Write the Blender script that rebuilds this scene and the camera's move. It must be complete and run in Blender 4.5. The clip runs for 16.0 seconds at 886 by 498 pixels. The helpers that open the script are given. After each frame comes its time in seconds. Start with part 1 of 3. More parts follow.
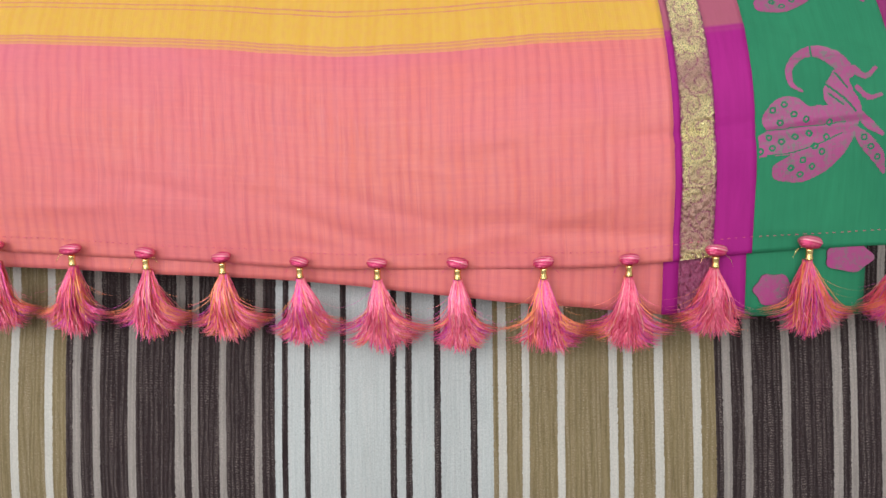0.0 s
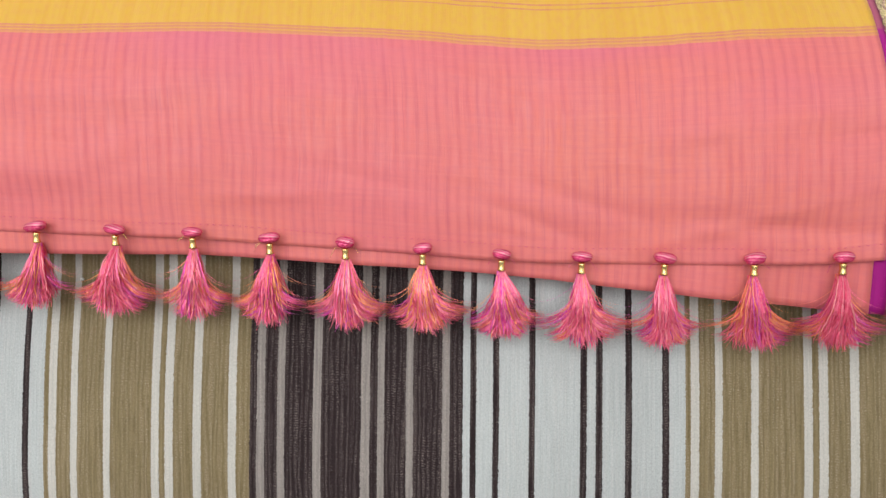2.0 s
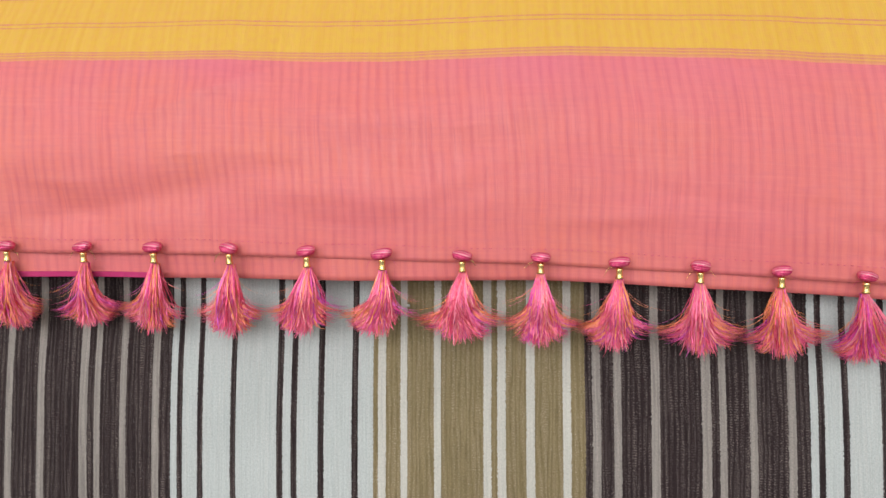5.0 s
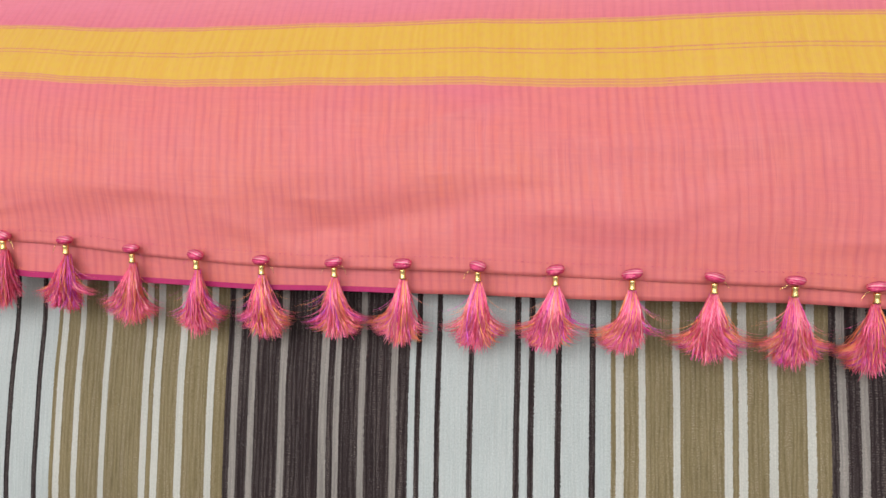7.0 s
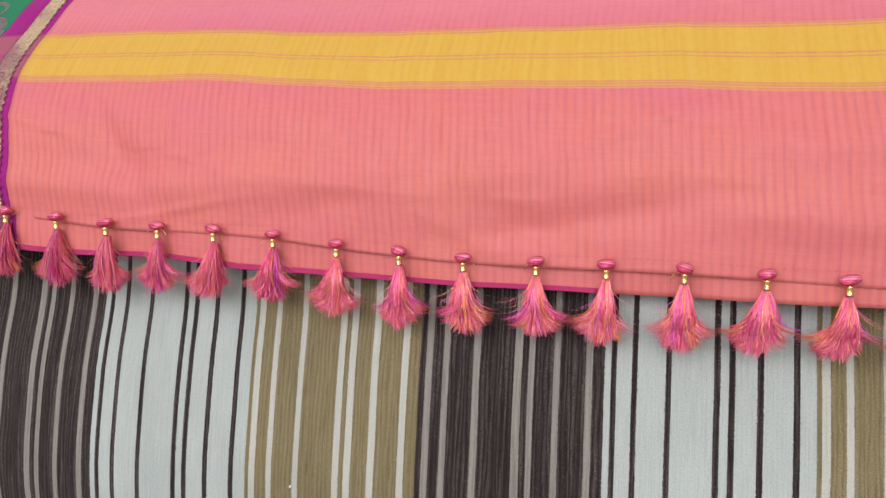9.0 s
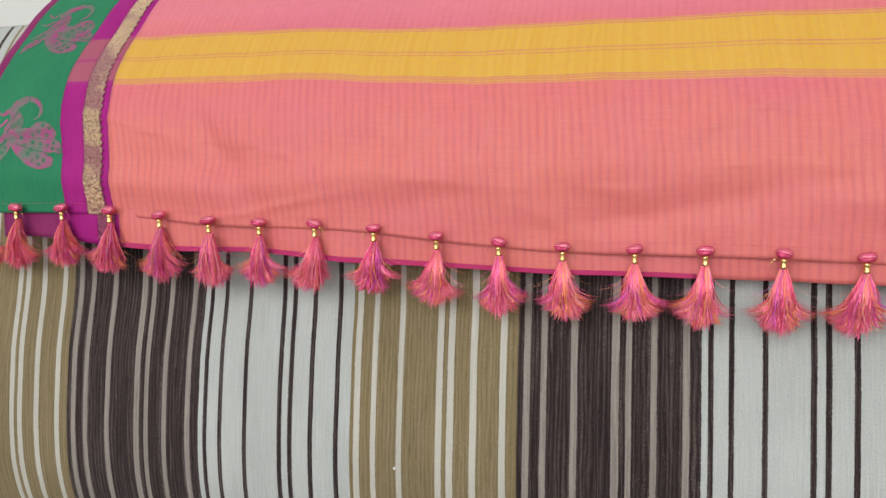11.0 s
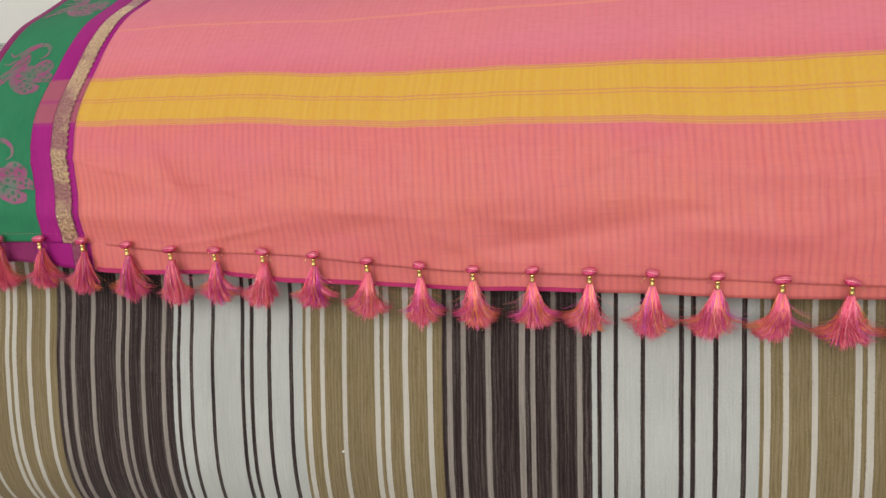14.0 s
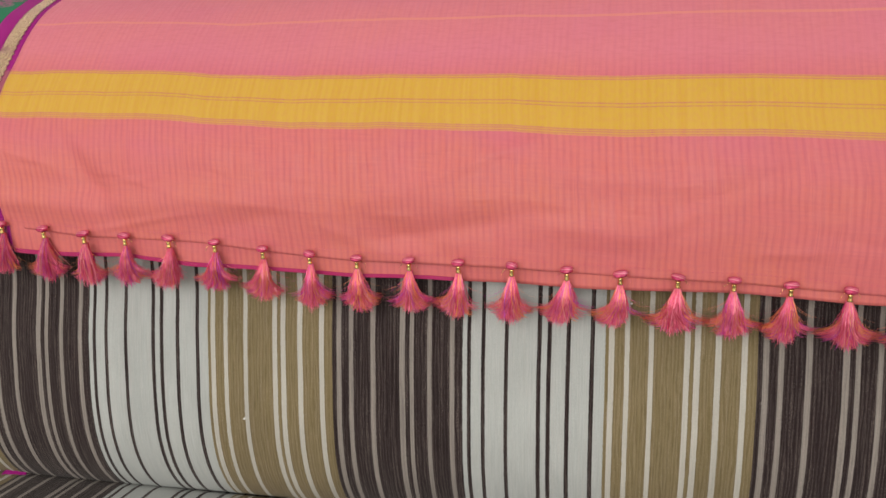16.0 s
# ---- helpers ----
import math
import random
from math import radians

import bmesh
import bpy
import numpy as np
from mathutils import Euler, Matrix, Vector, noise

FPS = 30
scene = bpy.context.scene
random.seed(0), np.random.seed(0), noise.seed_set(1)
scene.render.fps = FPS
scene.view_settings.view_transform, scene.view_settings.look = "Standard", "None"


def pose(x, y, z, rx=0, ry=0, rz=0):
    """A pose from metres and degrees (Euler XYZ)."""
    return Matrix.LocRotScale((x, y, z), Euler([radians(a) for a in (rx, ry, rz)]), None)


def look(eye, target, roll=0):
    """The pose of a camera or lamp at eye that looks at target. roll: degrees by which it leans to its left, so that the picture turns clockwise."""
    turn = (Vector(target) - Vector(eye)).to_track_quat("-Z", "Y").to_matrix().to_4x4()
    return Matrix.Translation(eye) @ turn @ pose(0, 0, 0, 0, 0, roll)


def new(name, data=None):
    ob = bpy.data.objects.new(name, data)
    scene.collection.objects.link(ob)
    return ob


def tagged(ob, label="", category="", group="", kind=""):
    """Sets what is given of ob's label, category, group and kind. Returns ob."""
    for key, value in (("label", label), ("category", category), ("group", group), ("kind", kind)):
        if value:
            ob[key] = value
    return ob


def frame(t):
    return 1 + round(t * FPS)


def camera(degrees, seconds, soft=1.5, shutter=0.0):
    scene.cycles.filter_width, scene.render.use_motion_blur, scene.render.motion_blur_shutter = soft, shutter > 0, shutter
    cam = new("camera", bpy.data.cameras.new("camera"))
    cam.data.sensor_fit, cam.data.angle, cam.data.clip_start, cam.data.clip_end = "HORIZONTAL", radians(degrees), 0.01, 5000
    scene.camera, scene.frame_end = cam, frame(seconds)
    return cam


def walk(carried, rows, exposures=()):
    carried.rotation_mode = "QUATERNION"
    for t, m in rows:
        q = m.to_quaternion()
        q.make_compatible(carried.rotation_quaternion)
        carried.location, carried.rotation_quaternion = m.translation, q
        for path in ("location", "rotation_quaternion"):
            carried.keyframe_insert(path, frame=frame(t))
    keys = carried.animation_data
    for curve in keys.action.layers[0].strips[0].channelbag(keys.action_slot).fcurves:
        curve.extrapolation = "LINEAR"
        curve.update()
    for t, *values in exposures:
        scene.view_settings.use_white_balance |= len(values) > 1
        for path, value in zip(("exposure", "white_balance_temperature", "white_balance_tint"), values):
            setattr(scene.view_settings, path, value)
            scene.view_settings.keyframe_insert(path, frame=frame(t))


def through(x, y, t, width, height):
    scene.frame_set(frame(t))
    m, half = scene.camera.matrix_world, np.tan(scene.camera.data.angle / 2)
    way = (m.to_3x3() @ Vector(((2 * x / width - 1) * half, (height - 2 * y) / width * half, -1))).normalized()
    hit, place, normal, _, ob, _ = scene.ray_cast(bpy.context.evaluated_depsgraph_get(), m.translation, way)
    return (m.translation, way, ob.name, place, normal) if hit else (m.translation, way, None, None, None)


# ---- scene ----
# ---- camera ----
cam = camera(59.05, 16.0, soft=1.5)
walk(cam, [
    (0, look((-0.1845, -0.3733, 0.0481), (-0.2042, 0.0213, -0.0145), -0.95)),
    (0.5, look((-0.2149, -0.3756, 0.0442), (-0.2354, 0.0189, -0.0185), -0.12)),
    (1, look((-0.2368, -0.3744, 0.0407), (-0.2580, 0.0202, -0.0208), 0.24)),
    (1.5, look((-0.2540, -0.3740, 0.0456), (-0.2739, 0.0202, -0.0188), 0.23)),
    (2, look((-0.2799, -0.3768, 0.0412), (-0.3009, 0.0183, -0.0170), 0.06)),
    (2.5, look((-0.3015, -0.3722, 0.0448), (-0.3235, 0.0221, -0.0186), -0.33)),
    (3, look((-0.3268, -0.3725, 0.0501), (-0.3510, 0.0220, -0.0118), -0.58)),
    (3.5, look((-0.3553, -0.3770, 0.0440), (-0.3832, 0.0179, -0.0132), -0.67)),
    (4, look((-0.3778, -0.3805, 0.0435), (-0.4117, 0.0145, -0.0090), -0.71)),
    (4.2, look((-0.3870, -0.3794, 0.0464), (-0.4218, 0.0156, -0.0062), -0.79)),
    (6.3, look((-0.4990, -0.4003, 0.0430), (-0.5545, -0.0064, 0.0011), -0.88)),
    (6.5, look((-0.5078, -0.4038, 0.0469), (-0.5656, -0.0101, 0.0054), -0.77)),
    (7, look((-0.5242, -0.4067, 0.0466), (-0.5924, -0.0144, 0.0088), -0.51)),
    (7.5, look((-0.5455, -0.4112, 0.0441), (-0.6216, -0.0202, 0.0077), -0.22)),
    (8, look((-0.5643, -0.4184, 0.0416), (-0.6483, -0.0287, 0.0089), 0.07)),
    (8.5, look((-0.5787, -0.4253, 0.0403), (-0.6734, -0.0382, 0.0054), 0.27)),
    (9, look((-0.5937, -0.4304, 0.0444), (-0.6955, -0.0452, 0.0092), 0.35)),
    (9.5, look((-0.6102, -0.4354, 0.0484), (-0.7171, -0.0516, 0.0135), 0.33)),
    (10, look((-0.6295, -0.4419, 0.0464), (-0.7367, -0.0580, 0.0130), 0.10)),
    (10.2, look((-0.6351, -0.4451, 0.0468), (-0.7436, -0.0618, 0.0108), -0.06)),
    (12.5, look((-0.6361, -0.4848, 0.0922), (-0.7430, -0.1060, 0.0208), -3.32)),
    (13, look((-0.6266, -0.4982, 0.1022), (-0.7333, -0.1212, 0.0216), -3.63)),
    (13.5, look((-0.6065, -0.5072, 0.1182), (-0.7109, -0.1315, 0.0289), -3.59)),
    (14, look((-0.5801, -0.5112, 0.1350), (-0.6800, -0.1344, 0.0455), -3.39)),
    (14.5, look((-0.5581, -0.5228, 0.1480), (-0.6544, -0.1449, 0.0591), -3.16)),
    (15, look((-0.5410, -0.5339, 0.1544), (-0.6351, -0.1562, 0.0623), -2.87)),
    (15.5, look((-0.5254, -0.5400, 0.1595), (-0.6134, -0.1628, 0.0599), -2.43)),
    (16, look((-0.5087, -0.5520, 0.1666), (-0.5900, -0.1755, 0.0586), -1.76)),
], exposures=[(0.0, -0.41, 6450, 12), (4.0, -0.44, 6600, 11), (7.0, -0.46, 6500, 10), (10.0, -0.53, 6600, 10), (12.5, -0.67, 6950, 11), (16.0, -0.76, 7150, 12)])

# ---- light ----
world = bpy.data.worlds.new("world")
scene.world = world
world.use_nodes = True
world.node_tree.nodes["Background"].inputs[0].default_value = (0.9, 0.95, 1.0, 1)
world.node_tree.nodes["Background"].inputs[1].default_value = 0.3


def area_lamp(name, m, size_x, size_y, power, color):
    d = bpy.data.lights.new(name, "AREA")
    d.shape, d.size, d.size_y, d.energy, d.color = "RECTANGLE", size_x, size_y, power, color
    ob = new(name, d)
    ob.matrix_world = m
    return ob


# broad unseen fill lamp, added to light the sofa from the front
area_lamp("fill_light", look((-0.85, -2.62, 0.92), (-0.6, 0.0, 0.08)), 3.2, 1.7, 112, (0.95, 0.98, 1.0))


# ---- materials ----
class Graph:
    """A small wrapper round a material's node tree."""

    def __init__(self, name, rough=0.8):
        self.mat = bpy.data.materials.new(name)
        self.mat.use_nodes = True
        self.t = self.mat.node_tree
        self.bsdf = self.t.nodes["Principled BSDF"]
        self.bsdf.inputs["Roughness"].default_value = rough

    def node(self, kind, **props):
        n = self.t.nodes.new("ShaderNode" + kind)
        for k, v in props.items():
            if k == "operation":
                n.operation = v
            elif k == "data_type":
                n.data_type = v
            elif k == "blend_type":
                n.blend_type = v
            elif k == "uv_map":
                n.uv_map = v
        return n

    def put(self, socket, v):
        if hasattr(v, "is_output"):
            self.t.links.new(v, socket)
        elif isinstance(v, (tuple, list)) and len(v) == 3 and socket.type == "RGBA":
            socket.default_value = (*v, 1)
        else:
            socket.default_value = v

    def math(self, op, a, b=0.0, c=0.0):
        n = self.node("Math", operation=op)
        for s, v in zip(n.inputs, (a, b, c)):
            self.put(s, v)
        return n.outputs[0]

    def uv(self):
        n = self.node("UVMap", uv_map="uv")
        s = self.node("SeparateXYZ")
        self.put(s.inputs[0], n.outputs[0])
        return s.outputs[0], s.outputs[1]

    def vec(self, x, y, z=0.0):
        n = self.node("CombineXYZ")
        for s, v in zip(n.inputs, (x, y, z)):
            self.put(s, v)
        return n.outputs[0]

    def coords(self):
        return self.node("TexCoord").outputs["Object"]

    def noise(self, vector, scale, detail=2.0, rough=0.5):
        n = self.node("TexNoise")
        self.put(n.inputs["Vector"], vector)
        n.inputs["Scale"].default_value = scale
        n.inputs["Detail"].default_value = detail
        n.inputs["Roughness"].default_value = rough
        return n.outputs["Fac"]

    def mix(self, fac, a, b, blend="MIX"):
        n = self.node("Mix", data_type="RGBA", blend_type=blend)
        self.put(n.inputs[0], fac)
        self.put(n.inputs[6], a)
        self.put(n.inputs[7], b)
        return n.outputs[2]

    def ramp(self, fac, stops, how="LINEAR"):
        n = self.node("ValToRGB")
        r = n.color_ramp
        r.interpolation = how
        for i, (p, c) in enumerate(stops):
            e = r.elements[i] if i < 2 else r.elements.new(p)
            e.position = p
            e.color = (*c, 1) if len(c) == 3 else c
        self.put(n.inputs[0], fac)
        return n.outputs[0]

    def smooth(self, v, lo, hi, a=0.0, b=1.0):
        n = self.node("MapRange")
        for s, x in zip(n.inputs, (v, lo, hi, a, b)):
            self.put(s, x)
        return n.outputs[0]

    def bump(self, height, strength, distance):
        n = self.node("Bump")
        self.put(n.inputs["Height"], height)
        n.inputs["Strength"].default_value = strength
        n.inputs["Distance"].default_value = distance
        self.put(self.bsdf.inputs["Normal"], n.outputs[0])

    def sheen(self, weight, tint, rough=0.4):
        self.bsdf.inputs["Sheen Weight"].default_value = weight
        self.bsdf.inputs["Sheen Tint"].default_value = (*tint, 1)
        self.bsdf.inputs["Sheen Roughness"].default_value = rough


DARK, GREY, WHITE = (0.029, 0.0175, 0.0185), (0.30, 0.265, 0.24), (0.488, 0.511, 0.500)
TAN, LIGHT = (0.235, 0.180, 0.092), (0.54, 0.52, 0.47)
PERIOD = 0.3293
# stripe edges within one repeat of the upholstery, in metres
EDGES = [0, .0034, .0076, .0141, .018, .0326, .0367, .0571, .0615, .0654, .0688, .0799, .0835, .0981, .1019, .1088, .1123,
         .1155, .1236, .1268, .1418, .145, .1674, .1708, .1751, .1783, .1897, .1931, .2079, .2113, .2192, .222, .226, .2336,
         .2372, .2516, .2552, .2773, .2812, .2845, .2887, .2992, .3036, .318, .3222]
KINDS = "dgdgdgdgdgdgdgdwdwdwdwdwdwdwdwtltltltltltltlt"


def upholstery():
    g = Graph("striped_chenille", 0.92)
    u, v = g.uv()
    fuzz = g.noise(g.vec(g.math("MULTIPLY", u, 120.0), g.math("MULTIPLY", v, 900.0)), 1.0, 2.0, 0.7)
    uu = g.math("ADD", u, g.math("MULTIPLY", g.math("SUBTRACT", fuzz, 0.5), 0.0052))
    wave = g.noise(g.vec(g.math("MULTIPLY", u, 9.0), g.math("MULTIPLY", v, 14.0)), 1.0, 1.0)
    uu = g.math("ADD", uu, g.math("MULTIPLY", g.math("SUBTRACT", wave, 0.5), 0.003))
    p = g.math("FRACT", g.math("ADD", uu, 50.0))
    col = {"d": DARK, "g": GREY, "w": WHITE, "t": TAN, "l": LIGHT}
    stops = [(e / PERIOD, col[k]) for e, k in zip(EDGES, KINDS)]
    # the repeat in five lengths, so that each edge falls in its place
    c = None
    for k in range(5):
        lo, hi = k / 5, (k + 1) / 5
        first = [q for q in stops if q[0] <= lo][-1][1]
        own = [(0.0, first)] + [((e - lo) * 5, q) for e, q in stops if lo < e < hi]
        r = g.ramp(g.math("MULTIPLY_ADD", p, 5.0, -5 * lo), own, "CONSTANT")
        c = r if c is None else g.mix(g.math("GREATER_THAN", p, lo), c, r)
    # ribs of pile, about 2.6 mm apart, each a row of short slanting tufts
    stray = g.noise(g.vec(g.math("MULTIPLY", u, 75.0), g.math("MULTIPLY", v, 16.0), 7.0), 1.0, 3.0, 0.6)
    rp = g.math("ADD", g.math("MULTIPLY", stray, 2.6), g.math("MULTIPLY", uu, 126.0))
    tri = g.math("ABSOLUTE", g.math("SUBTRACT", g.math("FRACT", rp), 0.5))
    ribs = g.math("MULTIPLY_ADD", tri, -2.0, 1.0)
    skip = g.noise(g.vec(g.math("MULTIPLY", u, 260.0), g.math("MULTIPLY", v, 55.0), 4.0), 1.0, 2.0)
    tick = g.math("SINE", g.math("ADD", g.math("MULTIPLY", v, 2 * math.pi / 0.00125), g.math("ADD", g.math("MULTIPLY", tri, 7.0), g.math("MULTIPLY", skip, 16.0))))
    tick = g.math("MULTIPLY_ADD", tick, 0.5, 0.5)
    tuft = g.noise(g.vec(g.math("MULTIPLY", u, 420.0), g.math("MULTIPLY", v, 1100.0)), 1.0, 2.0, 0.75)
    big = g.noise(g.vec(g.math("MULTIPLY", u, 6.0), g.math("MULTIPLY", v, 9.0)), 1.0, 3.0)
    bw = g.node("RGBToBW")
    g.put(bw.inputs[0], c)
    plain_pile = g.smooth(bw.outputs[0], 0.22, 0.40, 1.0, 0.25)
    pale = g.mix(0.5, c, (0.58, 0.48, 0.43))
    each = g.noise(g.vec(g.math("MULTIPLY", u, 110.0), g.math("MULTIPLY", v, 9.0), 9.0), 1.0, 1.0)
    dash = g.math("MULTIPLY", g.smooth(ribs, 0.20, 0.80), g.math("MULTIPLY", tick, g.smooth(tuft, 0.38, 0.58)))
    dash = g.math("MULTIPLY", dash, g.smooth(each, 0.34, 0.62, 0.30, 1.25))
    c = g.mix(g.math("MULTIPLY", dash, 0.58), c, pale)
    # single bright hairs and long pulled fibres
    hair = g.noise(g.vec(g.math("MULTIPLY", u, 700.0), g.math("MULTIPLY", v, 380.0), 6.0), 1.0, 1.0)
    c = g.mix(g.smooth(hair, 0.70, 0.78, 0.0, 0.22), c, (0.62, 0.60, 0.57))
    fibre = g.noise(g.vec(g.math("MULTIPLY", u, 480.0), g.math("MULTIPLY", v, 26.0), 2.0), 1.0, 3.0, 0.65)
    # shade between the ribs, painted into the colour, weakest on white pile
    groove_shade = g.math("MULTIPLY", g.math("MULTIPLY", g.smooth(ribs, 0.0, 0.55, 0.30, 0.0), g.smooth(skip, 0.34, 0.62, 0.15, 1.0)), plain_pile)
    deep = g.math("SUBTRACT", 1.02, groove_shade)
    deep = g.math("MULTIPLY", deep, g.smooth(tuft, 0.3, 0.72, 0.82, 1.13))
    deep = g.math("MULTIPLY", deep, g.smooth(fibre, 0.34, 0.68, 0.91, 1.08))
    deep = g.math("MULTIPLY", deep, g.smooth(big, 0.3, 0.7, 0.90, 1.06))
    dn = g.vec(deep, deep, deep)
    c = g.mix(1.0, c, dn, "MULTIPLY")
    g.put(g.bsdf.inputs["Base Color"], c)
    g.bump(g.math("ADD", g.math("MULTIPLY", g.math("MULTIPLY", ribs, plain_pile), 0.7), g.math("MULTIPLY", tuft, 1.2)), 0.6, 0.0007)
    g.sheen(0.12, (0.8, 0.78, 0.75), 0.5)
    g.bsdf.inputs["Specular IOR Level"].default_value = 0.2
    return g.mat


def weave_bump(g, u, v, extra=None):
    warp = g.math("SINE", g.math("MULTIPLY", u, 2 * math.pi / 0.0011))
    weft = g.math("SINE", g.math("MULTIPLY", v, 2 * math.pi / 0.0009))
    slub = g.noise(g.vec(g.math("MULTIPLY", u, 420.0), g.math("MULTIPLY", v, 35.0)), 1.0, 3.0, 0.6)
    h = g.math("ADD", g.math("MULTIPLY", g.math("ADD", warp, weft), 0.03), slub)
    g.bump(h, 0.35, 0.0006)
    return slub


def cloth_body():
    g = Graph("coral_shot_cotton", 0.62)
    u, v = g.uv()
    slub = weave_bump(g, u, v)
    sway = g.noise(g.vec(g.math("MULTIPLY", u, 7.0), g.math("MULTIPLY", v, 16.0)), 1.0, 2.0)
    ju = g.math("ADD", u, g.math("MULTIPLY", sway, 0.006))
    # warp stripes, pale pink and coral in turn, uneven and broken
    thin = g.noise(g.vec(g.math("MULTIPLY", ju, 330.0), g.math("MULTIPLY", v, 6.0)), 1.0, 1.0)
    lines = g.math("MULTIPLY_ADD", g.math("SINE", g.math("MULTIPLY", ju, 2 * math.pi / 0.0050)), 0.5, 0.5)
    lines = g.math("POWER", lines, 1.6)
    broken = g.noise(g.vec(g.math("MULTIPLY", ju, 190.0), g.math("MULTIPLY", v, 38.0), 8.0), 1.0, 3.0, 0.65)
    patch = g.noise(g.vec(g.math("MULTIPLY", u, 11.0), g.math("MULTIPLY", v, 15.0), 3.0), 1.0, 4.0, 0.6)
    coral = g.mix(g.smooth(thin, 0.32, 0.68), (0.715, 0.172, 0.130), (0.705, 0.190, 0.160))
    coral = g.mix(g.smooth(patch, 0.36, 0.66), coral, (0.70, 0.160, 0.165))
    coral = g.mix(g.math("MULTIPLY", lines, g.smooth(broken, 0.30, 0.66, 0.10, 0.60)), coral, (0.55, 0.100, 0.122))
    streak = g.noise(g.vec(g.math("MULTIPLY", ju, 900.0), g.math("MULTIPLY", v, 22.0), 7.0), 1.0, 2.0)
    coral = g.mix(g.smooth(streak, 0.58, 0.72, 0.0, 0.34), coral, (0.50, 0.09, 0.13))
    # weft threads: thicker and thinner ones lying across
    weft = g.noise(g.vec(g.math("MULTIPLY", u, 24.0), g.math("MULTIPLY", v, 850.0), 5.0), 1.0, 2.0, 0.6)
    coral = g.mix(g.smooth(weft, 0.52, 0.74, 0.0, 0.15), coral, (0.76, 0.265, 0.22))
    coral = g.mix(g.smooth(weft, 0.30, 0.46, 0.13, 0.0), coral, (0.55, 0.12, 0.155))
    # magenta blooms below the bands: the shot cloth's grazing sheen, painted in
    bloom = g.noise(g.vec(g.math("MULTIPLY", u, 8.0), g.math("MULTIPLY", v, 17.0), 12.0), 1.0, 2.0)
    near = g.smooth(v, vz(0.055), vz(0.094), 0.0, 0.34)
    coral = g.mix(g.math("MULTIPLY", near, g.smooth(bloom, 0.38, 0.64)), coral, (0.62, 0.115, 0.27))
    # beyond the bands the colour turns pinker
    coral = g.mix(g.smooth(v, vz(0.128), vz(0.150), 0.0, 0.58), coral, (0.74, 0.215, 0.29))
    mott = g.noise(g.vec(g.math("MULTIPLY", u, 90.0), g.math("MULTIPLY", v, 420.0), 2.0), 1.0, 3.0, 0.7)
    coral = g.mix(g.smooth(mott, 0.44, 0.74, 0.0, 0.34), coral, (0.58, 0.13, 0.165))
    # woven bands across the cloth
    jig = g.noise(g.vec(g.math("MULTIPLY", u, 260.0), 0.5), 1.0, 1.0)
    vv = g.math("ADD", v, g.math("MULTIPLY", g.math("SUBTRACT", jig, 0.5), 0.0005))
    roll = g.noise(g.vec(g.math("MULTIPLY", u, 17.0), 2.5), 1.0, 2.0)
    vv = g.math("ADD", vv, g.math("MULTIPLY", g.math("SUBTRACT", roll, 0.5), 0.0045))
    yellow = g.mix(g.smooth(thin, 0.3, 0.7), (0.66, 0.365, 0.036), (0.68, 0.40, 0.052))
    y0, y1, y2, y3 = vz(0.0945), vz(0.1130), vz(0.1175), vz(0.1330)
    on, most, half, off = (1, 1, 1), (0.8, 0.8, 0.8), (0.45, 0.45, 0.45), (0, 0, 0)
    line = vz(0.1740)
    lo, span = y0 - 0.002, y3 - y0 + 0.006
    bv = g.math("DIVIDE", g.math("SUBTRACT", vv, lo), span)

    def steps(rows):
        return [(0, off)] + [((p - lo) / span, c) for p, c in rows]
    band = g.ramp(bv, steps([(y0, half), (y0 + .0010, most), (y0 + .0050, on), (y3 - .0030, most), (y3, half), (y3 + .0008, off)]), "CONSTANT")
    # fine plum lines: three at the lower edge, two in the middle, two at the upper edge
    marks = []
    for a in (y0 + .0009, y0 + .0026, y0 + .0043, y1, y1 + .0027, y3 - .0030, y3 - .0008):
        marks += [(a, on), (a + .0010, off)]
    fine = g.ramp(bv, steps(marks), "CONSTANT")
    upper = g.math("MULTIPLY", g.math("LESS_THAN", g.math("ABSOLUTE", g.math("SUBTRACT", vv, line + .0012)), .0012), 0.5)
    # the first threads of the band fray into the coral
    fray = g.noise(g.vec(g.math("MULTIPLY", u, 420.0), g.math("MULTIPLY", v, 260.0), 1.0), 1.0, 2.0)
    soft = g.math("MULTIPLY", g.smooth(fray, 0.34, 0.60, 0.88, 1.0), band)
    c = g.mix(soft, coral, yellow)
    c = g.mix(g.math("MULTIPLY", g.math("MULTIPLY", band, lines), g.smooth(broken, 0.3, 0.66, 0.03, 0.12)), c, (0.60, 0.26, 0.06))
    c = g.mix(upper, c, (0.80, 0.30, 0.19))
    c = g.mix(g.math("MULTIPLY", fine, g.smooth(broken, 0.28, 0.68, 0.92, 0.40)), c, (0.58, 0.17, 0.13))
    g.put(g.bsdf.inputs["Base Color"], c)
    g.sheen(0.40, (1.0, 0.30, 0.60), 0.35)
    g.put(g.bsdf.inputs["Roughness"], g.smooth(slub, 0.3, 0.7, 0.5, 0.75))
    return g.mat


def f_in(g, v):
    return g.math("MULTIPLY", v, 2.5)


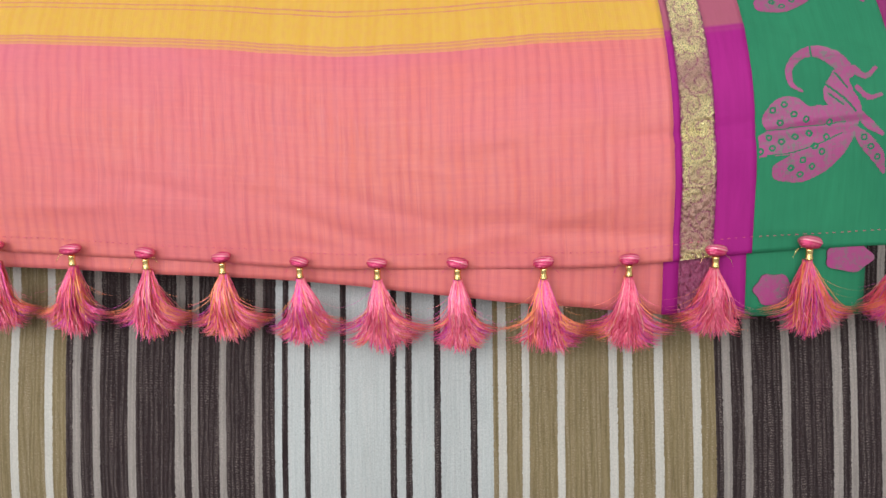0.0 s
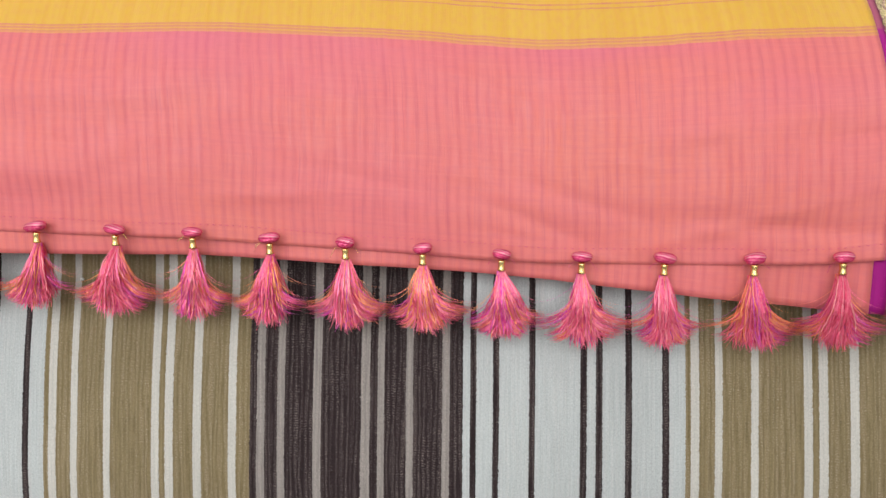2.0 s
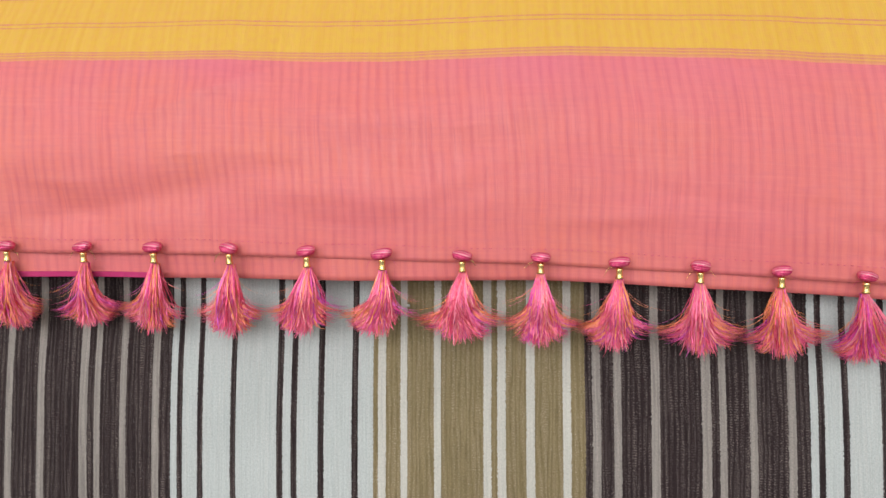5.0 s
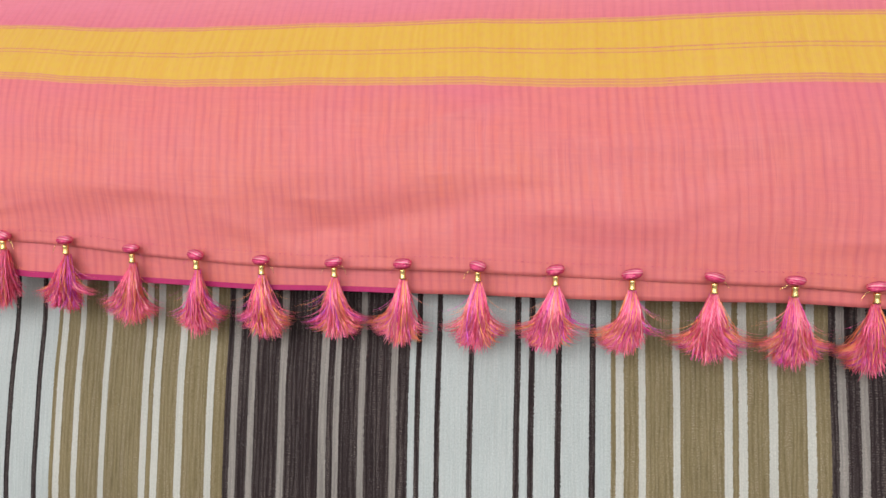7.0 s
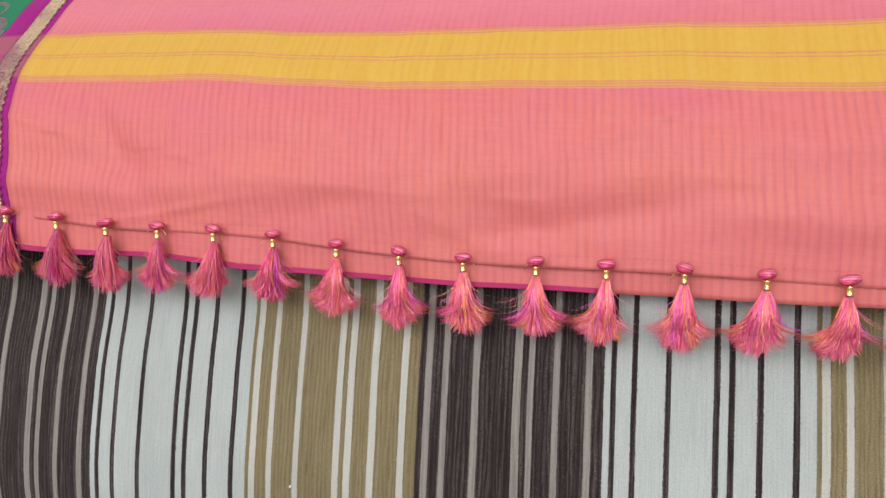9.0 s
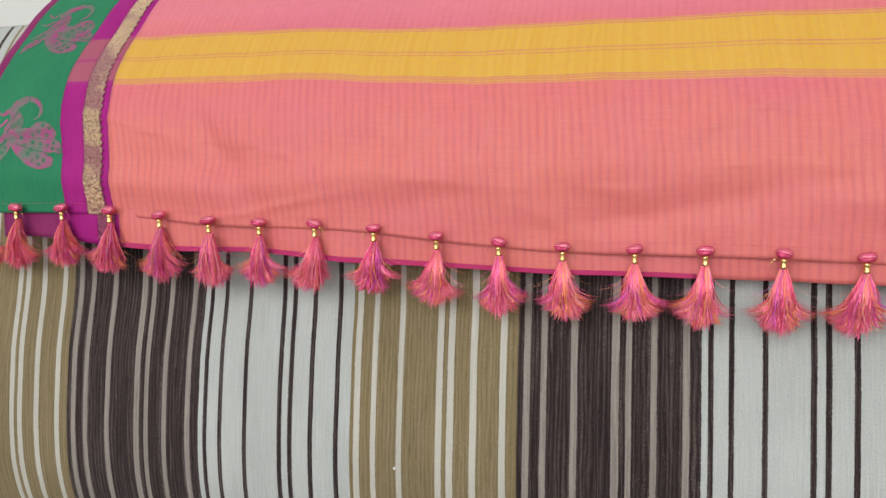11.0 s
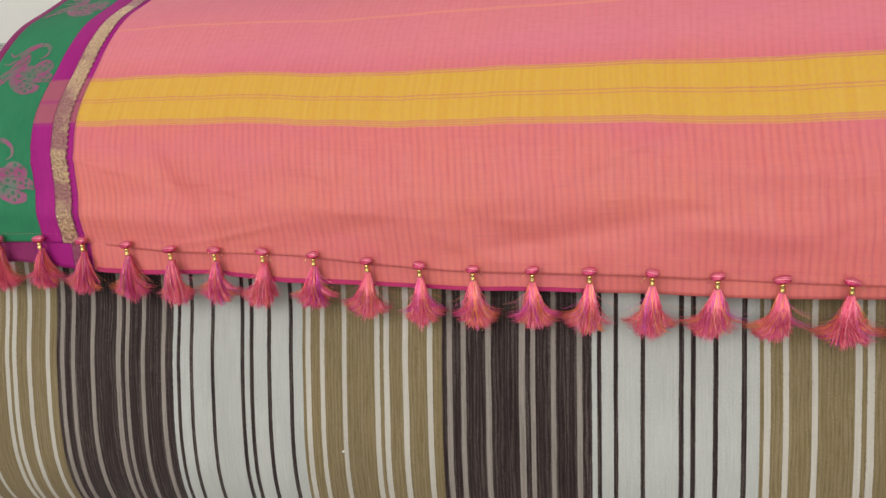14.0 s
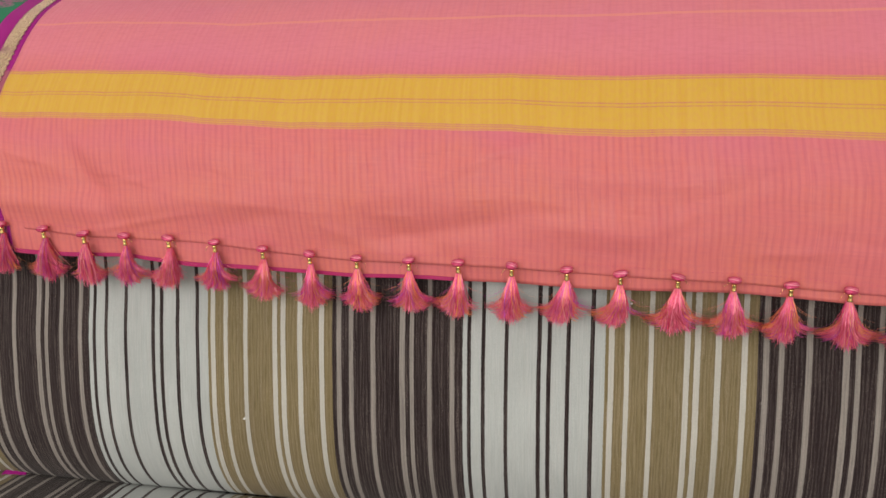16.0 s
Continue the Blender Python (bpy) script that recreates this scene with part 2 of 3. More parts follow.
def plain_cloth(name, a, b, tint, weight=0.4, bands=False, other=None):
    g = Graph(name, 0.5)
    u, v = g.uv()
    slub = weave_bump(g, u, v)
    patch = g.noise(g.vec(g.math("MULTIPLY", u, 30.0), g.math("MULTIPLY", v, 22.0)), 1.0, 3.0)
    c = g.mix(g.smooth(patch, 0.3, 0.7), a, b)
    c = g.mix(g.smooth(slub, 0.35, 0.75, 0.0, 0.25), c, tuple(0.6 * x for x in a))
    if bands:
        y0, y1, y3 = vz(0.0945) / 0.4, vz(0.115) / 0.4, vz(0.1330) / 0.4
        m = g.ramp(f_in(g, v), [(0, (0, 0, 0)), (y0, (0, 0, 0)), (y0 + .002, (.25, .25, .25)), (y0 + .008, (.1, .1, .1)), (y0 + .011, (1, 1, 1)),
                                (y1 - .005, (1, 1, 1)), (y1, (.3, .3, .3)), (y1 + .006, (1, 1, 1)), (y3, (1, 1, 1)), (y3 + .004, (0, 0, 0))])
        c = g.mix(g.math("MULTIPLY", m, 0.6), c, other)
    g.put(g.bsdf.inputs["Base Color"], c)
    g.sheen(weight, tint, 0.35)
    g.bsdf.inputs["Roughness"].default_value = 0.7
    g.bsdf.inputs["Specular IOR Level"].default_value = 0.15
    return g.mat


def lace(name, through):
    """Magenta figure thread, with the green ground showing through in places."""
    g = Graph(name, 0.5)
    u, v = g.uv()
    weave_bump(g, u, v)
    n = g.noise(g.vec(g.math("MULTIPLY", u, 520.0), g.math("MULTIPLY", v, 460.0)), 1.0, 2.0, 0.6)
    far = g.noise(g.vec(g.math("MULTIPLY", u, 90.0), g.math("MULTIPLY", v, 80.0)), 1.0, 2.0)
    hole = g.math("MULTIPLY", g.smooth(n, 0.46, 0.58), g.smooth(far, 0.35, 0.6, 0.15, 0.9))
    g.put(g.bsdf.inputs["Base Color"], g.mix(g.math("MAXIMUM", g.math("MULTIPLY", hole, 0.75), g.smooth(far, 0.30, 0.62, 0.0, through)), (0.36, 0.032, 0.18), (0.06, 0.17, 0.105)))
    return g.mat


def zari(name, u0, bright, loose):
    """Gold brocade: scrolls of metal thread in low relief on the purple ground, its bright and dull reflections
    painted in patches.
    """
    g = Graph(name, 0.3)
    u, v = g.uv()
    wide, tall = 0.0148, 0.0098
    warp = g.noise(g.vec(g.math("MULTIPLY", u, 230.0), g.math("MULTIPLY", v, 150.0), 3.0), 1.0, 3.0, 0.6)
    a = g.math("DIVIDE", g.math("SUBTRACT", u, u0), wide)
    row = g.math("DIVIDE", v, tall)
    odd = g.math("MULTIPLY_ADD", g.math("MODULO", g.math("FLOOR", row), 2.0), 2.0, -1.0)
    # one curl in each row, to either side in turn, winding the other way each time
    cx = g.math("SUBTRACT", g.math("SUBTRACT", a, 0.5), g.math("MULTIPLY", odd, 0.12))
    cy = g.math("MULTIPLY", g.math("SUBTRACT", g.math("FRACT", row), 0.5), tall / wide)
    r = g.math("SQRT", g.math("ADD", g.math("MULTIPLY", cx, cx), g.math("MULTIPLY", cy, cy)))
    ang = g.math("MULTIPLY", g.math("ARCTAN2", cy, cx), odd)
    coil = g.math("SINE", g.math("ADD", g.math("ADD", ang, g.math("MULTIPLY", r, 22.0)), g.math("MULTIPLY", warp, loose)))
    coil = g.math("MULTIPLY_ADD", coil, 0.5, 0.5)
    grain = g.noise(g.vec(g.math("MULTIPLY", u, 1500.0), g.math("MULTIPLY", v, 1100.0)), 1.0, 2.0, 0.75)
    # patches where the gold reflects more or less, put into its colour
    glint_patch = g.noise(g.vec(g.math("MULTIPLY", u, 22.0), g.math("MULTIPLY", v, 34.0), 5.0), 1.0, 2.0)
    gold = g.smooth(g.math("ADD", g.math("MULTIPLY", coil, 0.5), g.math("MULTIPLY", grain, 0.8)), 0.30, 0.54)
    # ragged sides
    side = g.math("ABSOLUTE", g.math("SUBTRACT", a, 0.5))
    side = g.math("ADD", side, g.math("MULTIPLY", g.math("SUBTRACT", g.noise(g.vec(0.0, g.math("MULTIPLY", v, 420.0)), 1.0, 2.0), 0.5), 0.22))
    gold = g.math("MULTIPLY", gold, g.smooth(side, 0.44, 0.49, 1.0, 0.0))
    full = g.smooth(glint_patch, 0.42, 0.56, 0.30, 1.0)
    gold = g.math("MULTIPLY", gold, full)
    c = g.mix(gold, (0.36, 0.085, 0.17), bright)
    g.put(g.bsdf.inputs["Base Color"], c)
    g.put(g.bsdf.inputs["Metallic"], g.math("MULTIPLY", gold, 0.62))
    g.put(g.bsdf.inputs["Roughness"], g.smooth(grain, 0.3, 0.7, 0.16, 0.42))
    crush = g.noise(g.vec(g.math("MULTIPLY", u, 420.0), g.math("MULTIPLY", v, 330.0), 7.0), 1.0, 2.0)
    g.bump(g.math("ADD", g.math("MULTIPLY", coil, 0.6), g.math("ADD", g.math("MULTIPLY", crush, 4.0), g.math("MULTIPLY", grain, 1.0))), 1.0, 0.0014)
    return g.mat


def silk(name, stops, rough=0.38):
    """Tassel thread: each strand takes its own shade, with pale highlights painted on it."""
    g = Graph(name, rough)
    n = g.node("NewGeometry")
    c = g.ramp(n.outputs["Random Per Island"], stops, "LINEAR")
    # pale pink flecks: the glitter of silk, painted into the strand colour
    h = g.noise(g.coords(), 900.0, 2.0)
    c = g.mix(g.smooth(h, 0.45, 0.72, 0.0, 0.45), c, (0.99, 0.36, 0.40))
    g.put(g.bsdf.inputs["Base Color"], c)
    g.sheen(0.08, (1.0, 0.5, 0.6), 0.3)
    g.bsdf.inputs["Metallic"].default_value = 0.40
    g.bsdf.inputs["Specular IOR Level"].default_value = 0.6
    thin = g.node("BsdfTranslucent")
    g.put(thin.inputs[0], c)
    both = g.node("MixShader")
    both.inputs[0].default_value = 0.30
    g.t.links.new(g.bsdf.outputs[0], both.inputs[1])
    g.t.links.new(thin.outputs[0], both.inputs[2])
    g.t.links.new(both.outputs[0], g.t.nodes["Material Output"].inputs[0])
    return g.mat


def plain(name, a, b, rough, scale=12.0, metal=0.0, relief=0.0005):
    g = Graph(name, rough)
    n = g.noise(g.coords(), scale, 4.0, 0.6)
    fine = g.noise(g.coords(), scale * 14, 3.0)
    c = g.mix(g.smooth(n, 0.3, 0.7), a, b)
    g.put(g.bsdf.inputs["Base Color"], c)
    g.put(g.bsdf.inputs["Roughness"], g.smooth(fine, 0.3, 0.7, rough * 0.85, min(1.0, rough * 1.15)))
    g.bsdf.inputs["Metallic"].default_value = metal
    g.bump(fine, 0.3, relief)
    return g.mat


# ---- shapes of the sofa back and of the cloth on it ----
def curve_through(points, n):
    """A smooth line through (z, y) points: n places evenly along it, and their length from its start."""
    p = np.array(points, float)
    d = np.r_[0, np.cumsum(np.hypot(*np.diff(p, axis=0).T))]
    m = np.gradient(p, d, axis=0)
    s = np.linspace(0, d[-1], n * 6)
    j = np.clip(np.searchsorted(d, s, "right") - 1, 0, len(d) - 2)
    h = (d[j + 1] - d[j])[:, None]
    t = ((s - d[j])[:, None]) / h
    q = (2*t**3 - 3*t**2 + 1)*p[j] + (t**3 - 2*t**2 + t)*h*m[j] + (-2*t**3 + 3*t**2)*p[j+1] + (t**3 - t**2)*h*m[j+1]
    a = np.r_[0, np.cumsum(np.hypot(*np.diff(q, axis=0).T))]
    e = np.linspace(0, a[-1], n)
    return np.interp(e, a, q[:, 0]), np.interp(e, a, q[:, 1]), e


TOP = [(0.12, 0.028), (0.14, 0.043), (0.161, 0.058), (0.183, 0.080), (0.204, 0.115), (0.225, 0.155), (0.241, 0.20), (0.250, 0.25),
       (0.248, 0.31), (0.22, 0.37), (0.13, 0.41), (0.0, 0.42)]
SAREE_LINE = [(-0.035, -0.004), (-0.015, -0.004), (0.0, -0.004), (0.04, -0.004), (0.07, 0.0005), (0.10, 0.014)] + TOP
SOFA_LINE = [(-0.262, 0.070), (-0.247, 0.041), (-0.2345, 0.0215), (-0.2240, 0.0130), (-0.20, 0.0005), (-0.17, -0.0062), (-0.14, -0.0060), (-0.105, -0.0010), (-0.07, 0.0056),
             (-0.035, 0.0135), (0.0, 0.0165), (0.04, 0.0150), (0.07, 0.0150), (0.10, 0.0265)] + [(z - 0.004, y + 0.012) for z, y in TOP]

_z, _y, _s = curve_through(SAREE_LINE, 400)
_s0 = np.interp(0.0, _z[:200], _s[:200])


def vz(z):
    """Length along the cloth, from its hem, at which it has risen by z."""
    top = int(np.argmax(_z))
    return float(np.interp(z, _z[:top], _s[:top]) - _s0)


def crest(x, z):
    """The height of the sofa back, which is lower past the end of the cloth."""
    t = min(1.0, max(0.0, (x + 1.135) / 0.06))
    k = 0.30 + 0.70 * t * t * (3 - 2 * t)
    return z if z < 0.17 else 0.17 + (z - 0.17) * k


HEM_X = [-1.12, -1.04, -1.0, -.96, -.92, -.848, -.81, -.77, -.69, -.58, -.5, -.42, -.383, -.346, -.27, -.2, -.117, -.079, -.0385, 0.01]
HEM_Z = [.0235, .0238, .022, .0187, .0148, .0134, .0115, .006, -.0003, -.0015, -.0046, -.0066, -.0099, -.0112, -.0168, -.0172, -.0155, -.0106, -.007, -.005]
OUT_X = [-1.12, -1.0, -.85, -.69, -.5, -.3, -.2, -.117, -.04, 0.01]
OUT_Y = [-.003, -.002, -.002, 0.002, 0.001, 0.002, -.002, -.008, -.013, -.013]
LOW_X = [-1.12, -1.07, -.963, -.883, -.835, -.805, -.70, -.576, -.42, -.337, -.265, -.2, -.134, -.10, 0.01]
LOW_Z = [.003, .004, -.005, -.005, -.0105, -.0112, -.0156, -.0174, -.0182, -.0222, -.0272, -.0332, -.0391, -.0426, -.040]


def eased(x, xs, vs):
    return float(sum(w * np.interp(x + d, xs, vs) for d, w in ((-.02, .25), (0, .5), (.02, .25))))


def hem(x):
    return eased(x, HEM_X, HEM_Z)


_r = random.Random(21)
CREASES = [(-1.05 + 0.037 * i + _r.uniform(-.03, .03), _r.uniform(0.010, 0.085), _r.uniform(-0.45, 0.45), _r.uniform(0.0022, 0.009), _r.choice((-1, 1)) * _r.uniform(0.0005, 0.0017),
            _r.uniform(0.02, 0.07)) for i in range(29)]
# and sharper ones, short
CREASES += [(-1.06 + 0.04 * i + _r.uniform(-.02, .02), _r.uniform(0.006, 0.075), _r.uniform(-0.22, 0.22), _r.uniform(0.0014, 0.0022), _r.choice((-1, 1)) * _r.uniform(0.0004, 0.0009),
             _r.uniform(0.008, 0.022)) for i in range(27)]
# two broad slack folds
CREASES += [(-0.925, 0.055, -1.1, 0.017, 0.0042, 0.032), (-0.60, 0.030, 0.20, 0.010, 0.0022, 0.10)]


def cloth_at(x, s, layer=0.0):
    """Where the cloth lies: x along the sofa, s metres up from the hem, layer: how far behind the front face."""
    e = s + _s0
    z, y = float(np.interp(e, _s, _z)), float(np.interp(e, _s, _y))
    fade = max(0.0, 1 - max(0.0, s) / 0.28)
    y += eased(x, OUT_X, OUT_Y) * fade * (1 if s < 0.09 else max(0.0, 1 - (s - 0.09) / 0.12))
    w = noise.noise(Vector((x * 7.0, s * 9.0, 1.7))) * (0.0035 if s < 0.08 else 0.0022) + noise.noise(Vector((x * 19.0, s * 13.0, 4.1))) * 0.0016
    w += noise.noise(Vector((x * 60.0, s * 9.0, 8.3))) * 0.00045
    # a soft fold that wanders along above the hem
    f = (s - 0.034 - 0.014 * math.sin(x * 9.0 + 1.0)) / 0.012
    w -= 0.0022 * math.exp(-f * f) * (0.6 + 0.4 * math.sin(x * 5.0))
    # creases left by folding, running slantwise
    for cx, cs, slope, width, deep, reach in CREASES:
        d = (s - cs - slope * (x - cx)) / width
        w += deep * math.exp(-d * d) * math.exp(-((x - cx) / reach) ** 2)
    zz = noise.noise(Vector((x * 8.0, s * 5.0, 11.0))) * 0.004 * min(1.0, max(0.0, s) / 0.08)
    return Vector((x, y + w + layer, z + zz + hem(x) * fade))


def sofa_phase(x):
    """Which repeat of the stripes lies at x: a whole number at each start of the dark stripes."""
    xs, ps = [-1.0525, -0.7227, -0.3986, -0.0697], [0, 1, 2, 3]
    if x < xs[0]:
        return (x - xs[0]) / 0.3240
    if x > xs[-1]:
        return 3 + (x - xs[-1]) / 0.3276
    return float(np.interp(x, xs, ps))


def empty(name):
    return new(name)


def part(name, bm, material, parent, label="", smooth=True):
    me = bpy.data.meshes.new(name)
    bm.to_mesh(me)
    bm.free()
    if smooth and not any(p.use_smooth for p in me.polygons):
        me.polygons.foreach_set("use_smooth", [True] * len(me.polygons))
    me.materials.append(material)
    ob = new(name, me)
    ob.parent = parent
    if label:
        tagged(ob, label)
    return ob


def sheet(place, us, vs, uv_of, thick=0.0):
    """A grid of quads place(u, v), with a map uv; thick adds a back face and rims, towards +y."""
    bm = bmesh.new()
    layer = bm.loops.layers.uv.new("uv")
    rows = [[bm.verts.new(place(u, v)) for u in us] for v in vs]
    uv = {}
    for r, v in zip(rows, vs):
        for q, u in zip(r, us):
            uv[q] = uv_of(u, v)
    for a, b in zip(rows, rows[1:]):
        for i in range(len(us) - 1):
            bm.faces.new((a[i], a[i + 1], b[i + 1], b[i])).smooth = True
    if thick:
        back = [[bm.verts.new(q.co + Vector((0, thick, 0))) for q in r] for r in rows]
        for r, k in zip(rows, back):
            for q, p in zip(r, k):
                uv[p] = uv[q]
        for a, b in zip(back, back[1:]):
            for i in range(len(us) - 1):
                bm.faces.new((b[i], b[i + 1], a[i + 1], a[i])).smooth = True
        rim = [(rows[0], back[0], 1), (rows[-1], back[-1], -1)]
        for f, k, d in rim:
            for i in range(len(us) - 1):
                q = (f[i], k[i], k[i + 1], f[i + 1])
                bm.faces.new(q if d > 0 else q[::-1])
        for i, d in ((0, -1), (-1, 1)):
            for j in range(len(vs) - 1):
                q = (rows[j][i], back[j][i], back[j + 1][i], rows[j + 1][i])
                bm.faces.new(q if d > 0 else q[::-1])
    for fc in bm.faces:
        for lp in fc.loops:
            lp[layer].uv = uv[lp.vert]
    return bm


def box(size, at, bevel=0.0):
    bm = bmesh.new()
    bmesh.ops.create_cube(bm, size=1.0, matrix=Matrix.Translation(at) @ Matrix.Diagonal((*size, 1)))
    if bevel:
        bmesh.ops.bevel(bm, geom=bm.edges[:], offset=bevel, segments=3, affect="EDGES", profile=0.5)
    return bm


CHENILLE = upholstery()
BODY = cloth_body()
PURPLE = plain_cloth("purple_cloth", (0.33, 0.012, 0.19), (0.38, 0.018, 0.215), (0.9, 0.2, 0.6), 0.05, True, (0.40, 0.15, 0.12))
GREEN = plain_cloth("green_cloth", (0.020, 0.185, 0.092), (0.027, 0.22, 0.108), (0.3, 0.9, 0.7), 0.08)
MOTIF = lace("motif_thread", 0.25)
MOTIF_SPARSE = lace("sparse_motif_thread", 0.85)
# purple darkened to hold the shade on the selvedge's sideways face
EDGE = plain_cloth("selvedge_cloth", (0.22, 0.02, 0.115), (0.28, 0.035, 0.14), (0.9, 0.3, 0.7), 0.3)
MAGENTA = plain_cloth("magenta_edging", (0.46, 0.03, 0.14), (0.52, 0.05, 0.16), (1.0, 0.3, 0.6), 0.3)
GOLD_PALE = zari("pale_gold_zari", -1.0195, (0.95, 0.68, 0.42), 4.0)
GOLD = zari("gold_zari", -0.0935, (1.0, 0.86, 0.42), 10.0)
# the palest pink stop also carries painted silk highlights
PINK = silk("pink_silk", [(0.0, (0.76, 0.03, 0.12)), (0.22, (0.95, 0.11, 0.24)), (0.6, (0.99, 0.22, 0.33)), (0.8, (0.97, 0.15, 0.38)), (1.0, (1.0, 0.46, 0.44))])
ORANGE = silk("orange_silk", [(0.0, (0.94, 0.17, 0.12)), (0.5, (0.97, 0.38, 0.08)), (1.0, (0.96, 0.26, 0.20))])
PLUM = silk("plum_silk", [(0.0, (0.72, 0.03, 0.16)), (0.4, (0.84, 0.05, 0.34)), (0.8, (0.66, 0.08, 0.58)), (1.0, (0.78, 0.04, 0.26))])
CRIMSON = silk("crimson_silk", [(0.0, (0.62, 0.012, 0.06)), (0.6, (0.86, 0.035, 0.12)), (1.0, (0.95, 0.12, 0.20))])
# the palest knot stop is a highlight put into the colour
KNOT = silk("knot_silk", [(0.0, (0.66, 0.03, 0.15)), (0.4, (0.90, 0.10, 0.28)), (1.0, (0.98, 0.42, 0.50))], 0.22)
BEAD = plain("gold_bead", (0.97, 0.76, 0.34), (0.88, 0.62, 0.22), 0.2, 300.0, 1.0, 0.0002)
STITCH = plain("stitch_thread", (0.60, 0.08, 0.17), (0.68, 0.12, 0.20), 0.6, 300.0)
WALL = plain("white_wall_paint", (0.74, 0.74, 0.72), (0.79, 0.79, 0.77), 0.8, 3.0)
FLOOR = plain("floor_tile", (0.30, 0.27, 0.24), (0.36, 0.33, 0.29), 0.35, 2.5)
WOOD = plain("sofa_base_wood", (0.10, 0.05, 0.03), (0.14, 0.075, 0.04), 0.5, 20.0)

# ---- the room ----
FLOOR_Z, X0, X1, Y0, Y1, TOP_Z = -0.66, -2.6, 1.6, -2.7, 0.62, 2.1


def structure(name, size, at, material, label):
    ob = part(name, box(size, at), material, None, label, smooth=False)
    return tagged(ob, label, "", "", "structure")


structure("floor", (X1 - X0 + 0.4, Y1 - Y0 + 0.4, 0.1), ((X0 + X1) / 2, (Y0 + Y1) / 2, FLOOR_Z - 0.05), FLOOR, "pale tiled floor of the room")
structure("ceiling", (X1 - X0 + 0.4, Y1 - Y0 + 0.4, 0.1), ((X0 + X1) / 2, (Y0 + Y1) / 2, TOP_Z + 0.05), WALL, "plain white painted ceiling")
structure("wall_north", (X1 - X0, 0.1, TOP_Z - FLOOR_Z), ((X0 + X1) / 2, Y1 + 0.05, (TOP_Z + FLOOR_Z) / 2), WALL, "plain off-white painted wall behind the sofa")
# the wall behind the camera, with an unseen opening added for the fill lamp
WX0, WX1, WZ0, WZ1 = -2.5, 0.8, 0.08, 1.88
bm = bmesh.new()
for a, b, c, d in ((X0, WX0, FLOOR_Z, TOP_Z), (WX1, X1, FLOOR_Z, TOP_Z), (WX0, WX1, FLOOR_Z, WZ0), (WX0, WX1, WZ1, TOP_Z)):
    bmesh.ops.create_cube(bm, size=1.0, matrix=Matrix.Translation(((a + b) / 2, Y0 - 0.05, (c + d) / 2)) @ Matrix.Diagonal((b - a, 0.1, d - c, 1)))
tagged(part("wall_south", bm, WALL, None, "plain white painted wall with an opening added for the fill lamp", smooth=False), kind="structure")
# frame added round the fill lamp's opening, out of view
fill_opening = tagged(new("fill_opening_1"), "unseen opening added for the fill lamp, with a white painted frame", kind="structure")
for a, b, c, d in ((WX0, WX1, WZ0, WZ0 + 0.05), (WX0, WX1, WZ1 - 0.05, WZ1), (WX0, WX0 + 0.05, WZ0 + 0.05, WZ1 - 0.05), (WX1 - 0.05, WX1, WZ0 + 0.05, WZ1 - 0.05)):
    part("fill_opening_frame", box((b - a, 0.06, d - c), ((a + b) / 2, Y0 - 0.06, (c + d) / 2), 0.004), WALL, fill_opening)
structure("wall_west", (0.1, Y1 - Y0 + 0.2, TOP_Z - FLOOR_Z), (X0 - 0.05, (Y0 + Y1) / 2, (TOP_Z + FLOOR_Z) / 2), WALL, "plain white painted wall")
structure("wall_east", (0.1, Y1 - Y0 + 0.2, TOP_Z - FLOOR_Z), (X1 + 0.05, (Y0 + Y1) / 2, (TOP_Z + FLOOR_Z) / 2), WALL, "plain white painted wall")

# ---- the sofa ----
sofa = tagged(empty("sofa"), "sofa upholstered in brown, white and tan striped chenille", "sofa")
sz, sy, ss = curve_through(SOFA_LINE, 150)


def sofa_back(x, i):
    z, y = float(sz[i]), float(sy[i])
    # past the end of the cloth the upper part lies further back
    t = min(1.0, max(0.0, (-1.075 - x) / 0.06))
    q = min(1.0, max(0.0, (z + 0.04) / 0.11))
    y += 0.016 * t * t * (3 - 2 * t) * q * q * (3 - 2 * q)
    # and its lower part swells a little towards that end
    t = min(1.0, max(0.0, (-0.84 - x) / 0.14))
    q = min(1.0, max(0.0, (-0.02 - z) / 0.06))
    y -= 0.003 * t * t * (3 - 2 * t) * q
    z = crest(x, z)
    n = noise.noise(Vector((x * 5.0, z * 8.0, 2.2))) * 0.002
    return Vector((x, y + n, z))


xs_back = np.linspace(-1.75, 0.65, 241)
bm = sheet(sofa_back, xs_back, range(150), lambda x, i: (sofa_phase(x), float(ss[i])))
for side in (0, 240):
    bm.verts.ensure_lookup_table()
    loop = [bm.verts[i * 241 + side] for i in range(150)]
    low = [bm.verts.new((loop[0].co.x, 0.40, -0.255))]
    bm.faces.new(loop + low if side else (loop + low)[::-1])
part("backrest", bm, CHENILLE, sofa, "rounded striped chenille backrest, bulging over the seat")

SEAT_LINE = [(-0.262, 0.062), (-0.248, 0.038), (-0.237, 0.024), (-0.2325, 0.013), (-0.2298, -0.004), (-0.226, -0.03), (-0.222, -0.08), (-0.220, -0.20), (-0.225, -0.40), (-0.24, -0.50),
             (-0.27, -0.555), (-0.32, -0.57), (-0.42, -0.57)]
tz, ty, ts = curve_through(SEAT_LINE, 90)


def seat(x, i):
    n = noise.noise(Vector((x * 4.0, float(ty[i]) * 5.0, 6.2))) * 0.003
    return Vector((x, float(ty[i]), float(tz[i]) + n))


